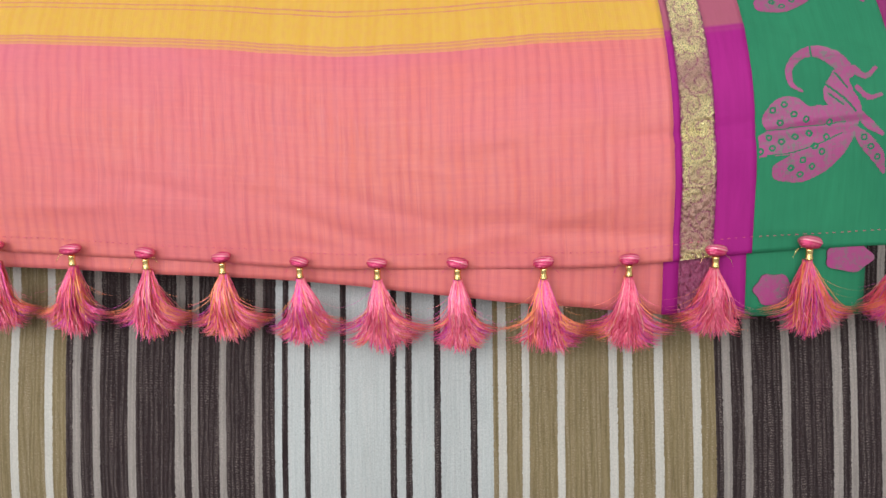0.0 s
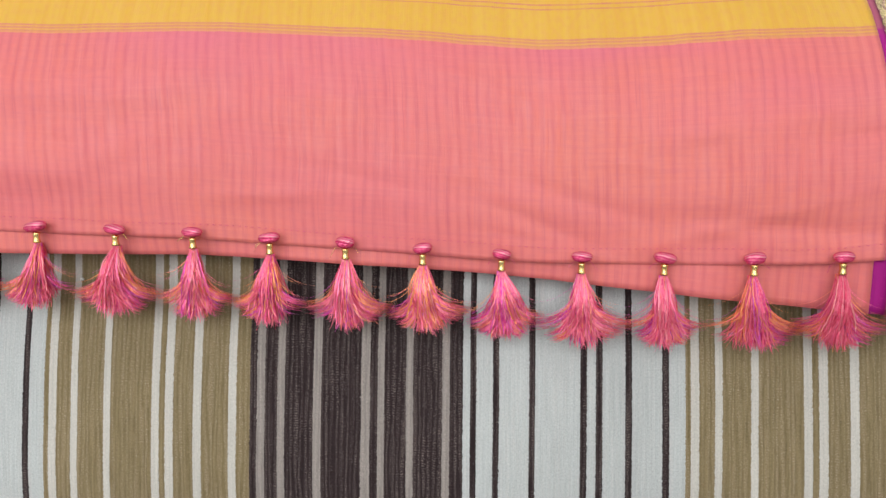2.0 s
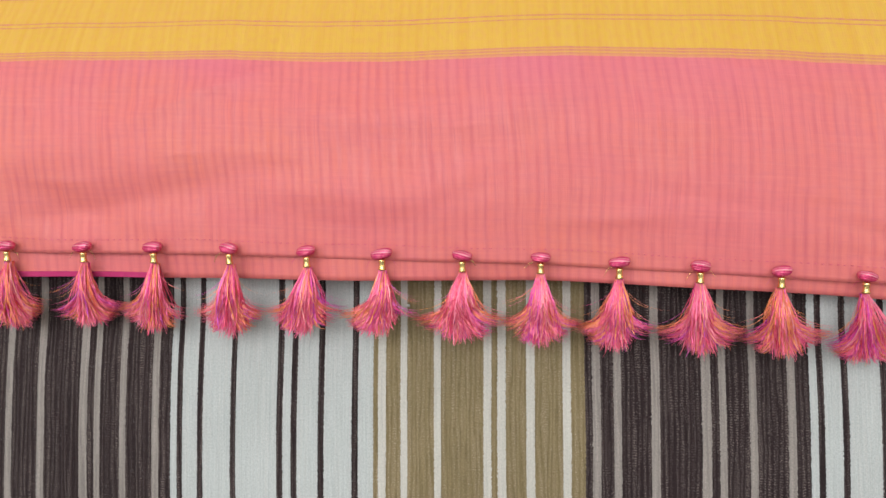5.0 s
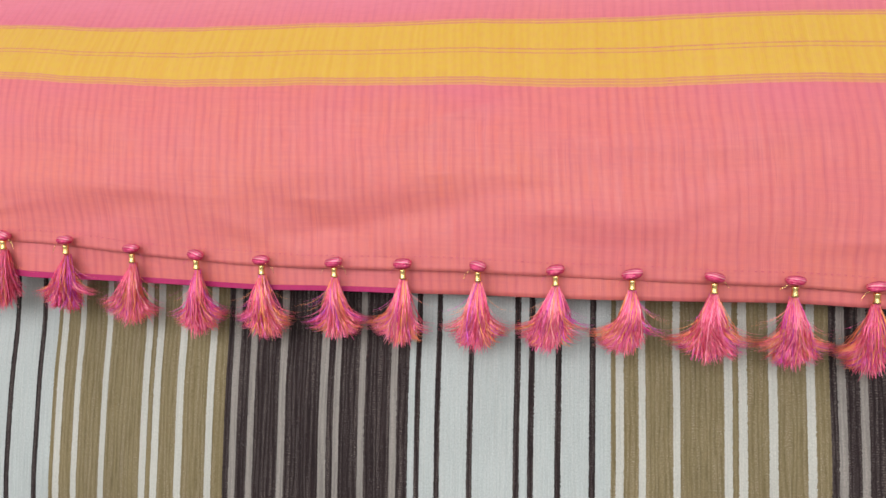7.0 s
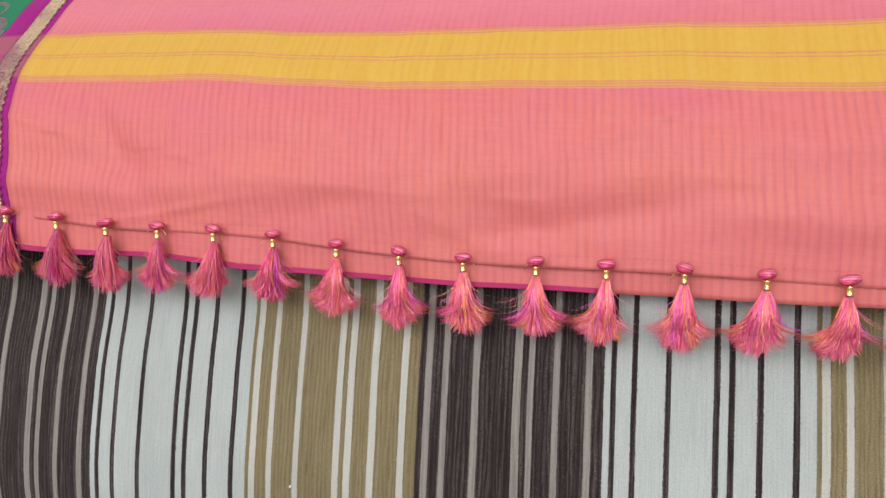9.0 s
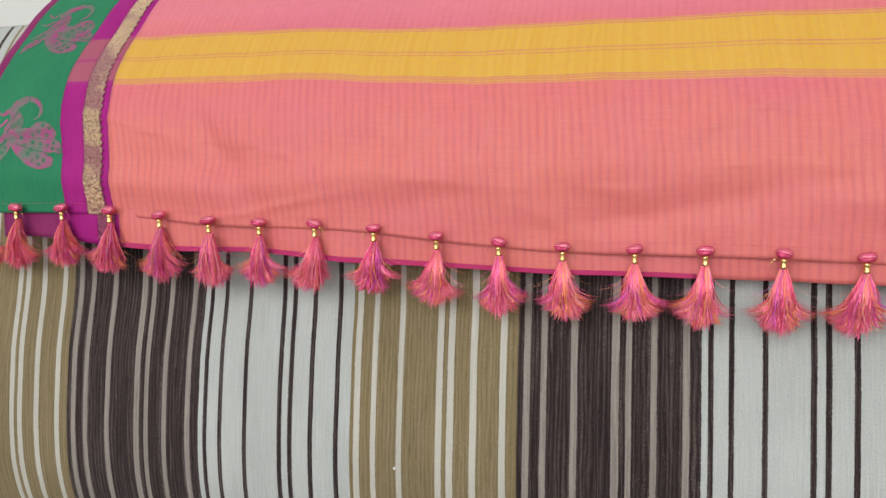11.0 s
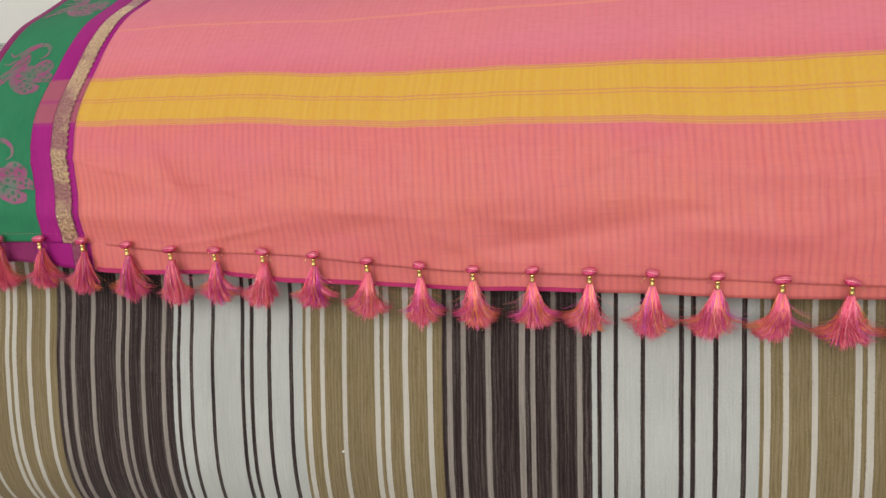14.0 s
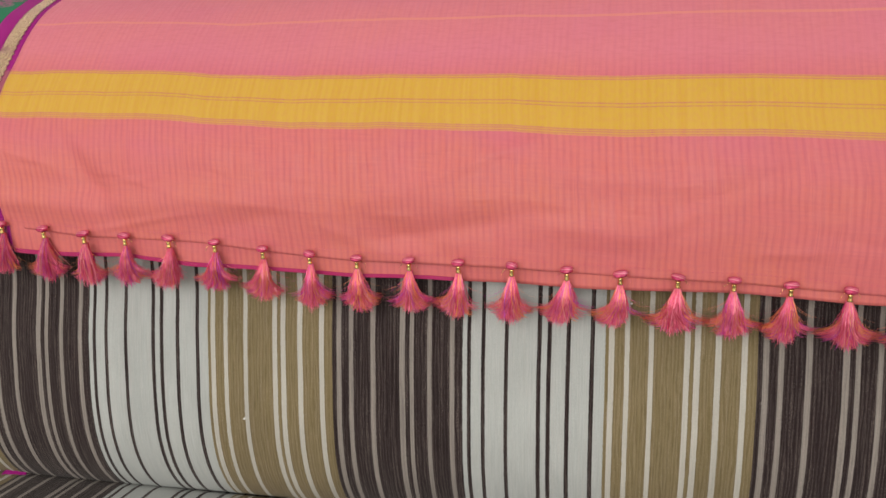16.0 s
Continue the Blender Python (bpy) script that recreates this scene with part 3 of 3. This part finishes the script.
bm = sheet(seat, np.linspace(-1.75, 0.65, 121), range(90), lambda x, i: (sofa_phase(x), 1.0 + float(ts[i])))
for f in bm.faces:
    f.normal_flip()
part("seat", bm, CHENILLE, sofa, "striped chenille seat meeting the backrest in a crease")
part("base", box((2.38, 0.93, 0.20), (-0.55, -0.09, -0.50), 0.01), WOOD, sofa, "dark wooden base under the seat")
for fx in (-1.66, 0.56):
    for fy in (-0.48, 0.30):
        part("foot", box((0.07, 0.07, 0.08), (fx, fy, -0.62), 0.006), WOOD, sofa)

# ---- the saree ----
saree = tagged(empty("saree"), "coral saree with green borders and pink tassels draped over the sofa", "saree")
V_TOP = vz(0.2485) + 0.20
ROWS = list(np.concatenate([np.linspace(-0.0028, 0.02, 12), np.linspace(0.02, 0.16, 66)[1:], np.linspace(0.16, V_TOP, 70)[1:]]))


def cloth_uv(x, v):
    return (x, v)


def slant(x0, v):
    """The borders at one end lean a little inwards as they rise; at the other they belly out."""
    if x0 > -0.3:
        return x0 - 0.03 * max(0.0, v - 0.03)
    bulge = math.exp(-((v - 0.125) / 0.060) ** 2)
    return x0 - 0.0075 * bulge * min(1.0, max(0.0, (-0.88 - x0) / 0.11))


def strip(name, a, b, n, material, label, lift=0.0, lo=None, hi=None):
    vs = [v for v in ROWS if (lo is None or v >= lo) and (hi is None or v <= hi)]
    us = np.linspace(0, 1, n)

    def at(u, v):
        x = slant(a, v) * (1 - u) + slant(b, v) * u
        return cloth_at(x, v) - Vector((0, lift, 0))
    bm = sheet(at, us, vs, lambda u, v: (a * (1 - u) + b * u, v), 0.0008)
    return part(name, bm, material, saree, label)


# front layer, from the far border to the near one
strip("selvedge", -1.1055, -1.0985, 5, EDGE, "narrow purple selvedge")
strip("border", -1.0985, -1.0380, 36, GREEN, "green border with magenta woven motifs")
strip("purple_band", -1.0380, -1.0195, 8, PURPLE, "purple band beside the gold")
zari_left = strip("gold_zari", -1.0195, -1.0050, 10, GOLD_PALE, "woven gold brocade strip", 0.0002)
strip("purple_band", -1.0050, -0.9990, 4, PURPLE, "purple band beside the gold")
strip("body", -0.9990, -0.0965, 360, BODY, "coral shot cotton with two yellow bands")
strip("purple_band", -0.0965, -0.0935, 3, PURPLE, "purple band beside the gold")
zari_right = strip("gold_zari", -0.0935, -0.0785, 10, GOLD, "woven gold brocade strip", 0.0002)
strip("purple_band", -0.0785, -0.0612, 8, PURPLE, "purple band beside the gold")
strip("border", -0.0612, -0.0005, 36, GREEN, "green border with magenta woven motifs")
strip("selvedge", -0.0005, 0.0040, 4, EDGE, "narrow purple selvedge")


def low_edge(x):
    return eased(x, LOW_X, LOW_Z)


def under(a, b, n, material, name, label, lo=0.0, hi=1.0, lift=0.0):
    """The layer behind, whose edge hangs below the hem of the front one."""
    us, vs = np.linspace(a, b, n), np.linspace(lo, hi, 10)

    def at(x, t):
        top = cloth_at(x, 0.012, 0.0026)
        zlow = low_edge(x)
        y = top.y + 0.0015 * math.sin(x * 40) * (1 - t) + noise.noise(Vector((x * 22, t, 3.0))) * 0.0014 - lift
        return Vector((x, y, zlow + (top.z - zlow) * t))
    bm = sheet(at, us, vs, lambda x, t: (x + 0.31, t * 0.03), 0.0008)
    return part(name, bm, material, saree, label)


under(-1.095, -1.048, 14, EDGE, "under_border", "purple underside of the border")
under(-1.048, -1.012, 12, PURPLE, "under_border", "purple underside of the border")
under(-1.012, -0.9985, 5, GOLD_PALE, "under_zari", "gold brocade on the layer behind")
under(-0.9985, -0.995, 3, PURPLE, "under_border", "purple underside of the border")
under(-0.995, -0.1, 240, BODY, "under_layer", "coral layer showing below the hem")
under(-0.993, -0.62, 120, MAGENTA, "under_edging", "magenta edging of the layer behind", 0.0, 0.10, 0.0011)
under(-0.1, -0.093, 3, PURPLE, "under_border", "purple underside of the border")
under(-0.093, -0.078, 6, GOLD, "under_zari", "gold brocade on the layer behind")
under(-0.078, -0.063, 6, PURPLE, "under_border", "purple underside of the border")
under(-0.063, -0.010, 14, GREEN, "under_border", "green border of the layer behind")


# running stitch above the hem
def stitches(a, b, v):
    bm = bmesh.new()
    x = a
    rnd = random.Random(5)
    while x < b:
        w = 0.0009 + rnd.random() * 0.0005
        h = 0.00013
        dv = v + 0.0004 * math.sin(x * 60)
        q = [cloth_at(x + i * w, dv + j * h) + Vector((0, -0.0003 - k * 0.0003, 0)) for k in (0, 1) for i, j in ((0, -1), (1, -1), (1, 1), (0, 1))]
        vs = [bm.verts.new(p) for p in q]
        for f in ((4, 5, 6, 7), (0, 1, 5, 4), (1, 2, 6, 5), (2, 3, 7, 6), (3, 0, 4, 7)):
            bm.faces.new([vs[i] for i in f])
        x += 0.0029 + rnd.random() * 0.0008
    return bm


tagged(part("stitching", stitches(-1.10, -0.002, 0.0044), STITCH, saree, "running stitch in magenta thread", smooth=False), kind="stuff")


# points along the gold strips, on the side of the body
def zari_points(parent, x0, side):
    bm = bmesh.new()
    layer = bm.loops.layers.uv.new("uv")
    v = 0.004
    while v < V_TOP - 0.02:
        pts = [(x0, v), (x0, v + 0.0042), (x0 + side * 0.0021, v + 0.0021)]
        q = []
        for lift in (0.0004, 0.0012):
            q += [bm.verts.new(cloth_at(slant(x, a), a) + Vector((0, -lift, 0))) for x, a in pts]
        top = q[3:] if side < 0 else q[3:][::-1]
        bm.faces.new(top[::-1])
        for i in range(3):
            bm.faces.new((q[i], q[(i + 1) % 3], q[3 + (i + 1) % 3], q[3 + i]))
        v += 0.0056
    bmesh.ops.recalc_face_normals(bm, faces=bm.faces[:])
    for fc in bm.faces:
        for lp in fc.loops:
            lp[layer].uv = (lp.vert.co.x, lp.vert.co.z)
    return tagged(part("zari_edging", bm, GOLD_PALE, parent, "small gold points along the strip", smooth=False), kind="stuff")


zari_points(zari_left, -1.0050, 1)


# woven motifs: lobed leaves and an arched stem, laid in thread by thread
# each stroke: points along it in millimetres, and its half width at each
STROKES = [([(-14, 11), (-18, 14), (-19, 20), (-15, 26), (-8, 28.5), (0, 25), (6, 18)], [.5, 1.2, 1.7, 2.1, 3.0, 3.8, 3.0]),
           ([(-26, 0), (-22, 2.5), (-15, -1.5), (-6, -1), (3, -0.5)], [5.6, 7.4, 6.2, 5.2, 3.8]),
           ([(-35, -12), (-29, -10), (-18, -9), (-8, -7), (3, -5)], [3.8, 5.8, 6.2, 5.4, 4.0]),
           ([(-24, -22), (-17, -21), (-9, -17), (-2, -12), (4, -7)], [4.2, 6.8, 7.4, 6.2, 3.6]),
           ([(2, 16), (1, 9), (5, 2), (4, -4)], [3.6, 6.4, 5.4, 5.0]),
           ([(7, -6), (12, -12), (17, -18), (20, -25)], [1.6, 3.2, 3.0, 0.8]),
           ([(9, 1), (14, -5), (19, -9)], [1.0, 2.2, 0.8]),
           ([(8, 19), (13, 15.5), (18, 19)], [1.8, 1.1, 0.8]),
           ([(9, 11), (14, 6.5), (19.5, 7.5)], [1.0, 1.2, 0.7])]
EYES = [(-27, 4), (-22, 6), (-24, -1.5), (-18, 1.5), (-29, -7.5), (-24, -9.5), (-18, -8), (-33, -13), (-12, -7), (-20, -21), (-15, -18), (-11, -21),
        (-7, -15), (-10, -12.5), (-5, -9), (-13, -1), (11, -10), (14, -14), (17, -18.5), (-28, -12), (-16, -24), (-3, -3)]
SLITS = [([(-30, -4.5), (-20, -4.2), (-8, -4), (4, -3)], 0.28), ([(-30, -15), (-20, -14.5), (-9, -11.8), (2, -7.5)], 0.3), ([(-8.5, 32), (-8.5, 24)], 0.5),
         ([(-4, 13), (4, 6), (8, 1)], 0.45), ([(-3, 9), (3, 4)], 0.4), ([(0, 18), (5, 11)], 0.4)]


def along(pts, step=0.4):
    p = np.array(pts, float)
    d = np.r_[0, np.cumsum(np.hypot(*np.diff(p, axis=0).T))]
    m = np.gradient(p, d, axis=0)
    e = np.arange(0, d[-1], step)
    j = np.clip(np.searchsorted(d, e, "right") - 1, 0, len(d) - 2)
    h = (d[j + 1] - d[j])[:, None]
    t = (e - d[j])[:, None] / h
    q = (2*t**3 - 3*t**2 + 1)*p[j] + (t**3 - 2*t**2 + t)*h*m[j] + (-2*t**3 + 3*t**2)*p[j+1] + (t**3 - t**2)*h*m[j+1]
    return q, e / d[-1]


def motif_cells(cell):
    """Which cells of a fine grid the motif's thread fills."""
    gx, gy = np.meshgrid(np.arange(-41, 23, cell), np.arange(-30, 34, cell), indexing="ij")
    on = np.zeros(gx.shape, bool)
    for pts, widths in STROKES:
        q, e = along(pts)
        for (a, b), w in zip(q, np.interp(e, np.linspace(0, 1, len(widths)), widths)):
            on |= (gx - a) ** 2 + (gy - b) ** 2 < w * w
    for a, b in EYES:
        rr = np.hypot(gx - a, gy - b)
        on &= ~((rr < 1.5) & (rr > 0.62))
    for pts, w in SLITS:
        for a, b in along(pts)[0]:
            on &= (gx - a) ** 2 + (gy - b) ** 2 > w * w
    return gx, gy, on


CELL = 0.4
CELLS_X, CELLS_Y, CELLS_ON = motif_cells(CELL)


def motif(name, xc, vc, flip, material, label, lo, hi):
    bm = bmesh.new()
    layer = bm.loops.layers.uv.new("uv")
    corner = {}

    def at(i, j):
        if (i, j) not in corner:
            x, v = xc + flip * (CELLS_X[0, 0] + i * CELL) * 0.001, vc + (CELLS_Y[0, 0] + j * CELL) * 0.001
            q = bm.verts.new(cloth_at(slant(x, v), v) + Vector((0, -0.00022, 0.0001)))
            corner[i, j] = (q, (x, v))
        return corner[i, j]
    for i, j in zip(*np.nonzero(CELLS_ON)):
        x = xc + flip * CELLS_X[i, j] * 0.001
        if not lo < x < hi:
            continue
        c = [at(i, j), at(i + 1, j), at(i + 1, j + 1), at(i, j + 1)]
        if flip < 0:
            c.reverse()
        f = bm.faces.new([q for q, _ in c])
        for lp, (_, uv) in zip(f.loops, c):
            lp[layer].uv = uv
    return part(name, bm, material, saree, label)


for vc in (0.0540, 0.1315):
    motif("woven_motif", -0.0268, vc, 1, MOTIF, "magenta lobed motif woven in the border", -0.0605, -0.0012)
for vc in (0.0575, 0.1590, 0.2600):
    motif("woven_motif", -1.0735, vc, -1, MOTIF_SPARSE, "magenta lobed motif woven sparsely in the border", -1.0975, -1.0385)


# the figure on the layer behind, by the far border
def under_lobe(xc, zc, rx, rz, bumps):
    bm = bmesh.new()
    layer = bm.loops.layers.uv.new("uv")
    ring = []
    for i in range(32):
        t = 2 * math.pi * i / 32
        k = 1 + 0.08 * math.cos(bumps * t)
        x, z = xc + rx * k * math.cos(t), zc + rz * k * math.sin(t)
        ring.append(bm.verts.new((x, cloth_at(x, 0.012).y + 0.0002, z)))
    fc = bm.faces.new(ring)
    for lp in fc.loops:
        lp[layer].uv = (lp.vert.co.x, lp.vert.co.z)
    ret = bmesh.ops.extrude_face_region(bm, geom=[fc])
    bmesh.ops.translate(bm, vec=(0, 0.0007, 0), verts=[q for q in ret["geom"] if isinstance(q, bmesh.types.BMVert)])
    bmesh.ops.recalc_face_normals(bm, faces=bm.faces[:])
    part("woven_motif", bm, MOTIF, saree, smooth=False)


under_lobe(-0.0510, -0.0290, 0.0085, 0.0075, 6)
under_lobe(-0.0185, -0.0140, 0.0105, 0.0065, 5)


# tassels
def strands(paths, radius):
    """Thin three-sided threads along the paths."""
    verts, faces = [], []
    for pts, r in zip(paths, radius):
        base, n = len(verts), len(pts)
        for i, (x, y, z) in enumerate(pts):
            k = r * (1.0 if i < n - 1 else 0.35)
            verts += [(x - k, y - 0.5 * k, z), (x + k, y - 0.5 * k, z), (x, y + k, z)]
        for i in range(n - 1):
            q = base + i * 3
            faces += [(q, q + 3, q + 4, q + 1), (q + 1, q + 4, q + 5, q + 2), (q + 2, q + 5, q + 3, q)]
    return verts, faces


def mesh_part(name, verts, faces, materials, parent, label="", index=None, smooth=True):
    me = bpy.data.meshes.new(name)
    me.from_pydata(verts, [], faces)
    me.polygons.foreach_set("use_smooth", [smooth] * len(me.polygons))
    for mat in materials:
        me.materials.append(mat)
    if index:
        me.polygons.foreach_set("material_index", index)
    ob = new(name, me)
    ob.parent = parent
    if label:
        tagged(ob, label)
    return ob


def tassel(at, lean, spread, seed, mood="pink"):
    rnd = random.Random(seed)
    paths, radius, shade = [], [], []
    x0, y0, z0 = at
    zb = z0 - 0.0076
    full = 0.0350 + rnd.uniform(-0.002, 0.0015)
    wide = spread * rnd.uniform(0.85, 1.12)
    # locks of thread: sideways reach, length, depth, curl, bow and colour are shared within a lock
    locks = []
    for k in range(34):
        a = max(-1.25, min(1.25, rnd.gauss(0, 0.62)))
        p = rnd.random()
        col = 1 if p < 0.06 + 0.16 * (abs(a) > 0.7) else 2 if p < 0.19 else 0
        if mood == "deep" and p > 0.35:
            col = 3
        if mood == "orange" and p > 0.80:
            col = 1
        locks.append((a, rnd.uniform(0.88, 1.04) - 0.07 * abs(a), rnd.uniform(-1, 1), rnd.uniform(1.2, 2.2), col, rnd.gauss(0, 0.0015)))
    n = 11
    for k in range(660):
        a, cl, depth, curl, col, bow = locks[rnd.randrange(34)]
        a += rnd.gauss(0, 0.13)
        depth += rnd.gauss(0, 0.25)
        reach = (a * 0.0078 + 0.0010 * rnd.gauss(0, 1)) * wide + lean * 0.00022
        L = full * cl * rnd.uniform(0.86, 1.03)
        flick = rnd.gauss(0, 0.0018)
        if rnd.random() < 0.16:
            col = rnd.choice((0, 0, 1, 2))
        r0, th = 0.0018 * math.sqrt(rnd.random()), rnd.uniform(0, 2 * math.pi)
        sx, sy = r0 * math.cos(th), r0 * math.sin(th)
        pts = []
        for i in range(n):
            t = i / (n - 1)
            w = 0.00026 * min(1.0, 3 * t)
            x = x0 + sx * (1 + 1.3 * t) + reach * t ** curl + bow * math.sin(math.pi * t) + flick * t ** 5 + rnd.uniform(-w, w)
            y = y0 + sy * (1 + t) + depth * 0.0042 * t ** 0.7 - 0.0020 * math.sin(math.pi * min(1.0, t * 1.2)) + rnd.uniform(-w, w)
            pts.append((x, y, zb - L * (t - 0.10 * a * a * t ** 3)))
        paths.append(pts)
        radius.append(rnd.uniform(0.00012, 0.00023))
        shade.append(col)
    # side strands: they fall with the rest, then sweep out level towards the next tassel
    tufts = []
    for k in range(16):
        side = -1 if rnd.random() < 0.5 - lean * 0.016 else 1
        q = rnd.random() ** 0.8
        tufts.append((side, q, rnd.choice((0, 0, 0, 1, 2)) if q < 0.6 else rnd.choice((0, 1, 1, 2))))
    for k in range(250):
        side, q, col = tufts[rnd.randrange(16)]
        q = min(1.0, max(0.0, q + rnd.gauss(0, 0.07)))
        w = (0.0100 + 0.0115 * q) * wide * rnd.uniform(0.90, 1.08)
        d = full * (0.90 - 0.27 * q + rnd.gauss(0, 0.03))
        curl, up = rnd.uniform(1.8, 2.6), rnd.uniform(1.6, 2.3)
        sx, sy, dy = rnd.uniform(-0.0012, 0.0012) + side * 0.0007, rnd.uniform(-0.0012, 0.0012), rnd.uniform(-0.004, 0.001)
        pts = []
        for i in range(n):
            t = i / (n - 1)
            j = 0.0001 * min(1.0, 3 * t)
            x = x0 + sx + side * w * t ** curl + lean * 0.0001 * t + rnd.uniform(-j, j)
            pts.append((x, y0 + sy + dy * t - 0.001 * math.sin(math.pi * t), zb - d * (1 - (1 - t) ** up) + rnd.uniform(-j, j)))
        paths.append(pts)
        radius.append(rnd.uniform(0.00018, 0.00029))
        shade.append(col if rnd.random() < 0.8 else rnd.choice((0, 1, 2)))
    # a few loose hairs
    for k in range(9):
        side = rnd.choice((-1, 1))
        w, d = rnd.uniform(0.012, 0.024), rnd.uniform(0.012, 0.024)
        paths.append([(x0 + side * w * t ** 1.2, y0 - 0.002 - 0.002 * t, zb - d * (1 - (1 - t) ** 2.2)) for t in [i / 9 for i in range(10)]])
        radius.append(0.0001)
        shade.append(rnd.choice((0, 1, 1, 2)))
    v, f = strands(paths, radius)
    index = [c for c, p in zip(shade, paths) for _ in range(3 * (len(p) - 1))]
    skirt = mesh_part("tassel", v, f, (PINK, ORANGE, PLUM, CRIMSON), saree, NOTES[mood], index, False)
    # the knot: turns of silk laid from side to side over a flattened dome
    kv, kf = [], []
    w, h, lean_k = rnd.uniform(0.0044, 0.0054), rnd.uniform(0.0026, 0.0032), rnd.uniform(-0.22, 0.22)
    turns, seg = 22, 13
    for j in range(turns):
        t0 = 2 * math.pi * j / turns + rnd.uniform(-0.05, 0.05)
        base, rise = len(kv), rnd.uniform(0.97, 1.07)
        for i in range(seg):
            p = math.pi * i / (seg - 1)
            for d, g in ((-0.16, 0.93), (0.0, 1.05), (0.16, 0.93)):
                t = t0 + d + 0.35 * math.cos(p)
                rr = max(0.0, math.sin(p)) ** 0.55 * g * rise
                lz = h * rr * math.sin(t)
                lz *= 1.0 if lz > 0 else 0.72
                lx, ly = w * math.cos(p) * (1.0 - 0.10 * (lz < 0)), 0.0034 * rr * math.cos(t)
                kv.append((x0 + lx - lean_k * lz, y0 - 0.0022 + ly, z0 + 0.0004 + lz + lean_k * lx))
        for i in range(seg - 1):
            for q in (0, 1):
                k = base + i * 3 + q
                kf.append((k, k + 1, k + 4, k + 3))
    mesh_part("knot", kv, kf, (KNOT,), skirt, "deep pink silk knot")
    # the bead: a short gold collar with rounded lips
    bv, bf, m = [], [], 18
    prof = [(0.0015, 0.0006), (0.0019, 0.0005), (0.00195, -0.0004), (0.0017, -0.0016), (0.00175, -0.0030), (0.0021, -0.0044), (0.00205, -0.0050), (0.0015, -0.0051)]
    for r, dz in prof:
        for j in range(m):
            t = 2 * math.pi * j / m
            bv.append((x0 + 0.9 * r * math.cos(t), y0 - 0.0018 + 0.9 * r * math.sin(t), z0 - 0.0026 + 0.92 * dz))
    for i in range(len(prof) - 1):
        for j in range(m):
            a, b = i * m + j, i * m + (j + 1) % m
            bf.append((a, a + m, b + m, b))
    mesh_part("bead", bv, bf, (BEAD,), skirt, "small shiny gold bead")
    # thread ends left at the knot
    paths = []
    for k in range(2):
        s = rnd.choice((-1, 1))
        paths.append([(x0 + s * (0.0025 + 0.005 * t), y0 - 0.003, z0 - 0.001 - 0.006 * t * t * rnd.uniform(0.4, 1.0)) for t in [i / 4 for i in range(5)]])
    v, f = strands(paths, [0.00013] * 2)
    mesh_part("thread_end", v, f, (BEAD if rnd.random() < 0.4 else KNOT,), skirt)
    return skirt


NOTES = {"pink": "pink silk tassel with orange and purple strands", "deep": "deep red silk tassel with darker strands",
         "orange": "pink silk tassel with many orange strands"}
LEANS = [0, 10, -3, 5, 14, 7, 6, 5, 10, 6, -14, 0, -10, -24, -24, -6, -12, 4, 9, 0, -8, -12, -24, 0, 0, -5, -17, -5, -14, 0]
KNOT_X = [0.0025, -.0385, -.0789, -.1171, -.1559, -.1959, -.234, -.2716, -.3092, -.3463, -.3835, -.4208, -.4584, -.4976, -.5355, -.5754, -.6154, -.6533,
          -.6938, -.731, -.7691, -.8085, -.8479, -.8868, -.9224, -.9596, -.9986, -1.0370, -1.0770, -1.1050]
for i, (x, lean) in enumerate(zip(KNOT_X, LEANS)):
    c = cloth_at(x, 0.001)
    tassel((x, c.y - 0.0035, hem(x) + 0.0004), lean, 1.0 + 0.12 * math.sin(i * 2.3), 100 + i, "deep" if i == 21 else "orange" if i in (1, 8, 11, 18, 20) else "pink")


# ---- a scrap of purple cloth caught in the crease of the sofa ----
def scrap_at(u, v):
    w = noise.noise(Vector((u * 5, v * 4, 0.3))) * 0.006
    return Vector((-1.058 + (u - 0.5) * 0.022, 0.024 - 0.014 * v + w, -0.2330 + 0.003 * math.sin(3 * v + u) + abs(w)))


scrap = new("cloth_scrap", None)
tagged(scrap, "crumpled purple cloth scrap caught in the sofa crease", "cloth")
part("cloth", sheet(scrap_at, np.linspace(0, 1, 14), np.linspace(0, 1, 10), lambda u, v: (u * 0.02, v * 0.02), 0.0008), PURPLE, scrap)


# ---- lint on the upholstery ----
def sofa_back_y(z):
    return float(np.interp(z, sz[:60], sy[:60]))


def lint(x, y, z, r, seed):
    bm = bmesh.new()
    bmesh.ops.create_icosphere(bm, subdivisions=2, radius=r)
    rnd = random.Random(seed)
    for q in bm.verts:
        q.co = q.co * rnd.uniform(0.7, 1.3) + Vector((x, y, z))
    ob = part("lint_speck", bm, WALL, None)
    return tagged(ob, "tiny white speck of lint on the striped upholstery", "lint", "specks of lint")


lint(-0.8012, sofa_back_y(-0.1426) - 0.0006, -0.1426, 0.0009, 3)
lint(-0.4886, sofa_back_y(-0.0338) - 0.0006, -0.0338, 0.0008, 4)
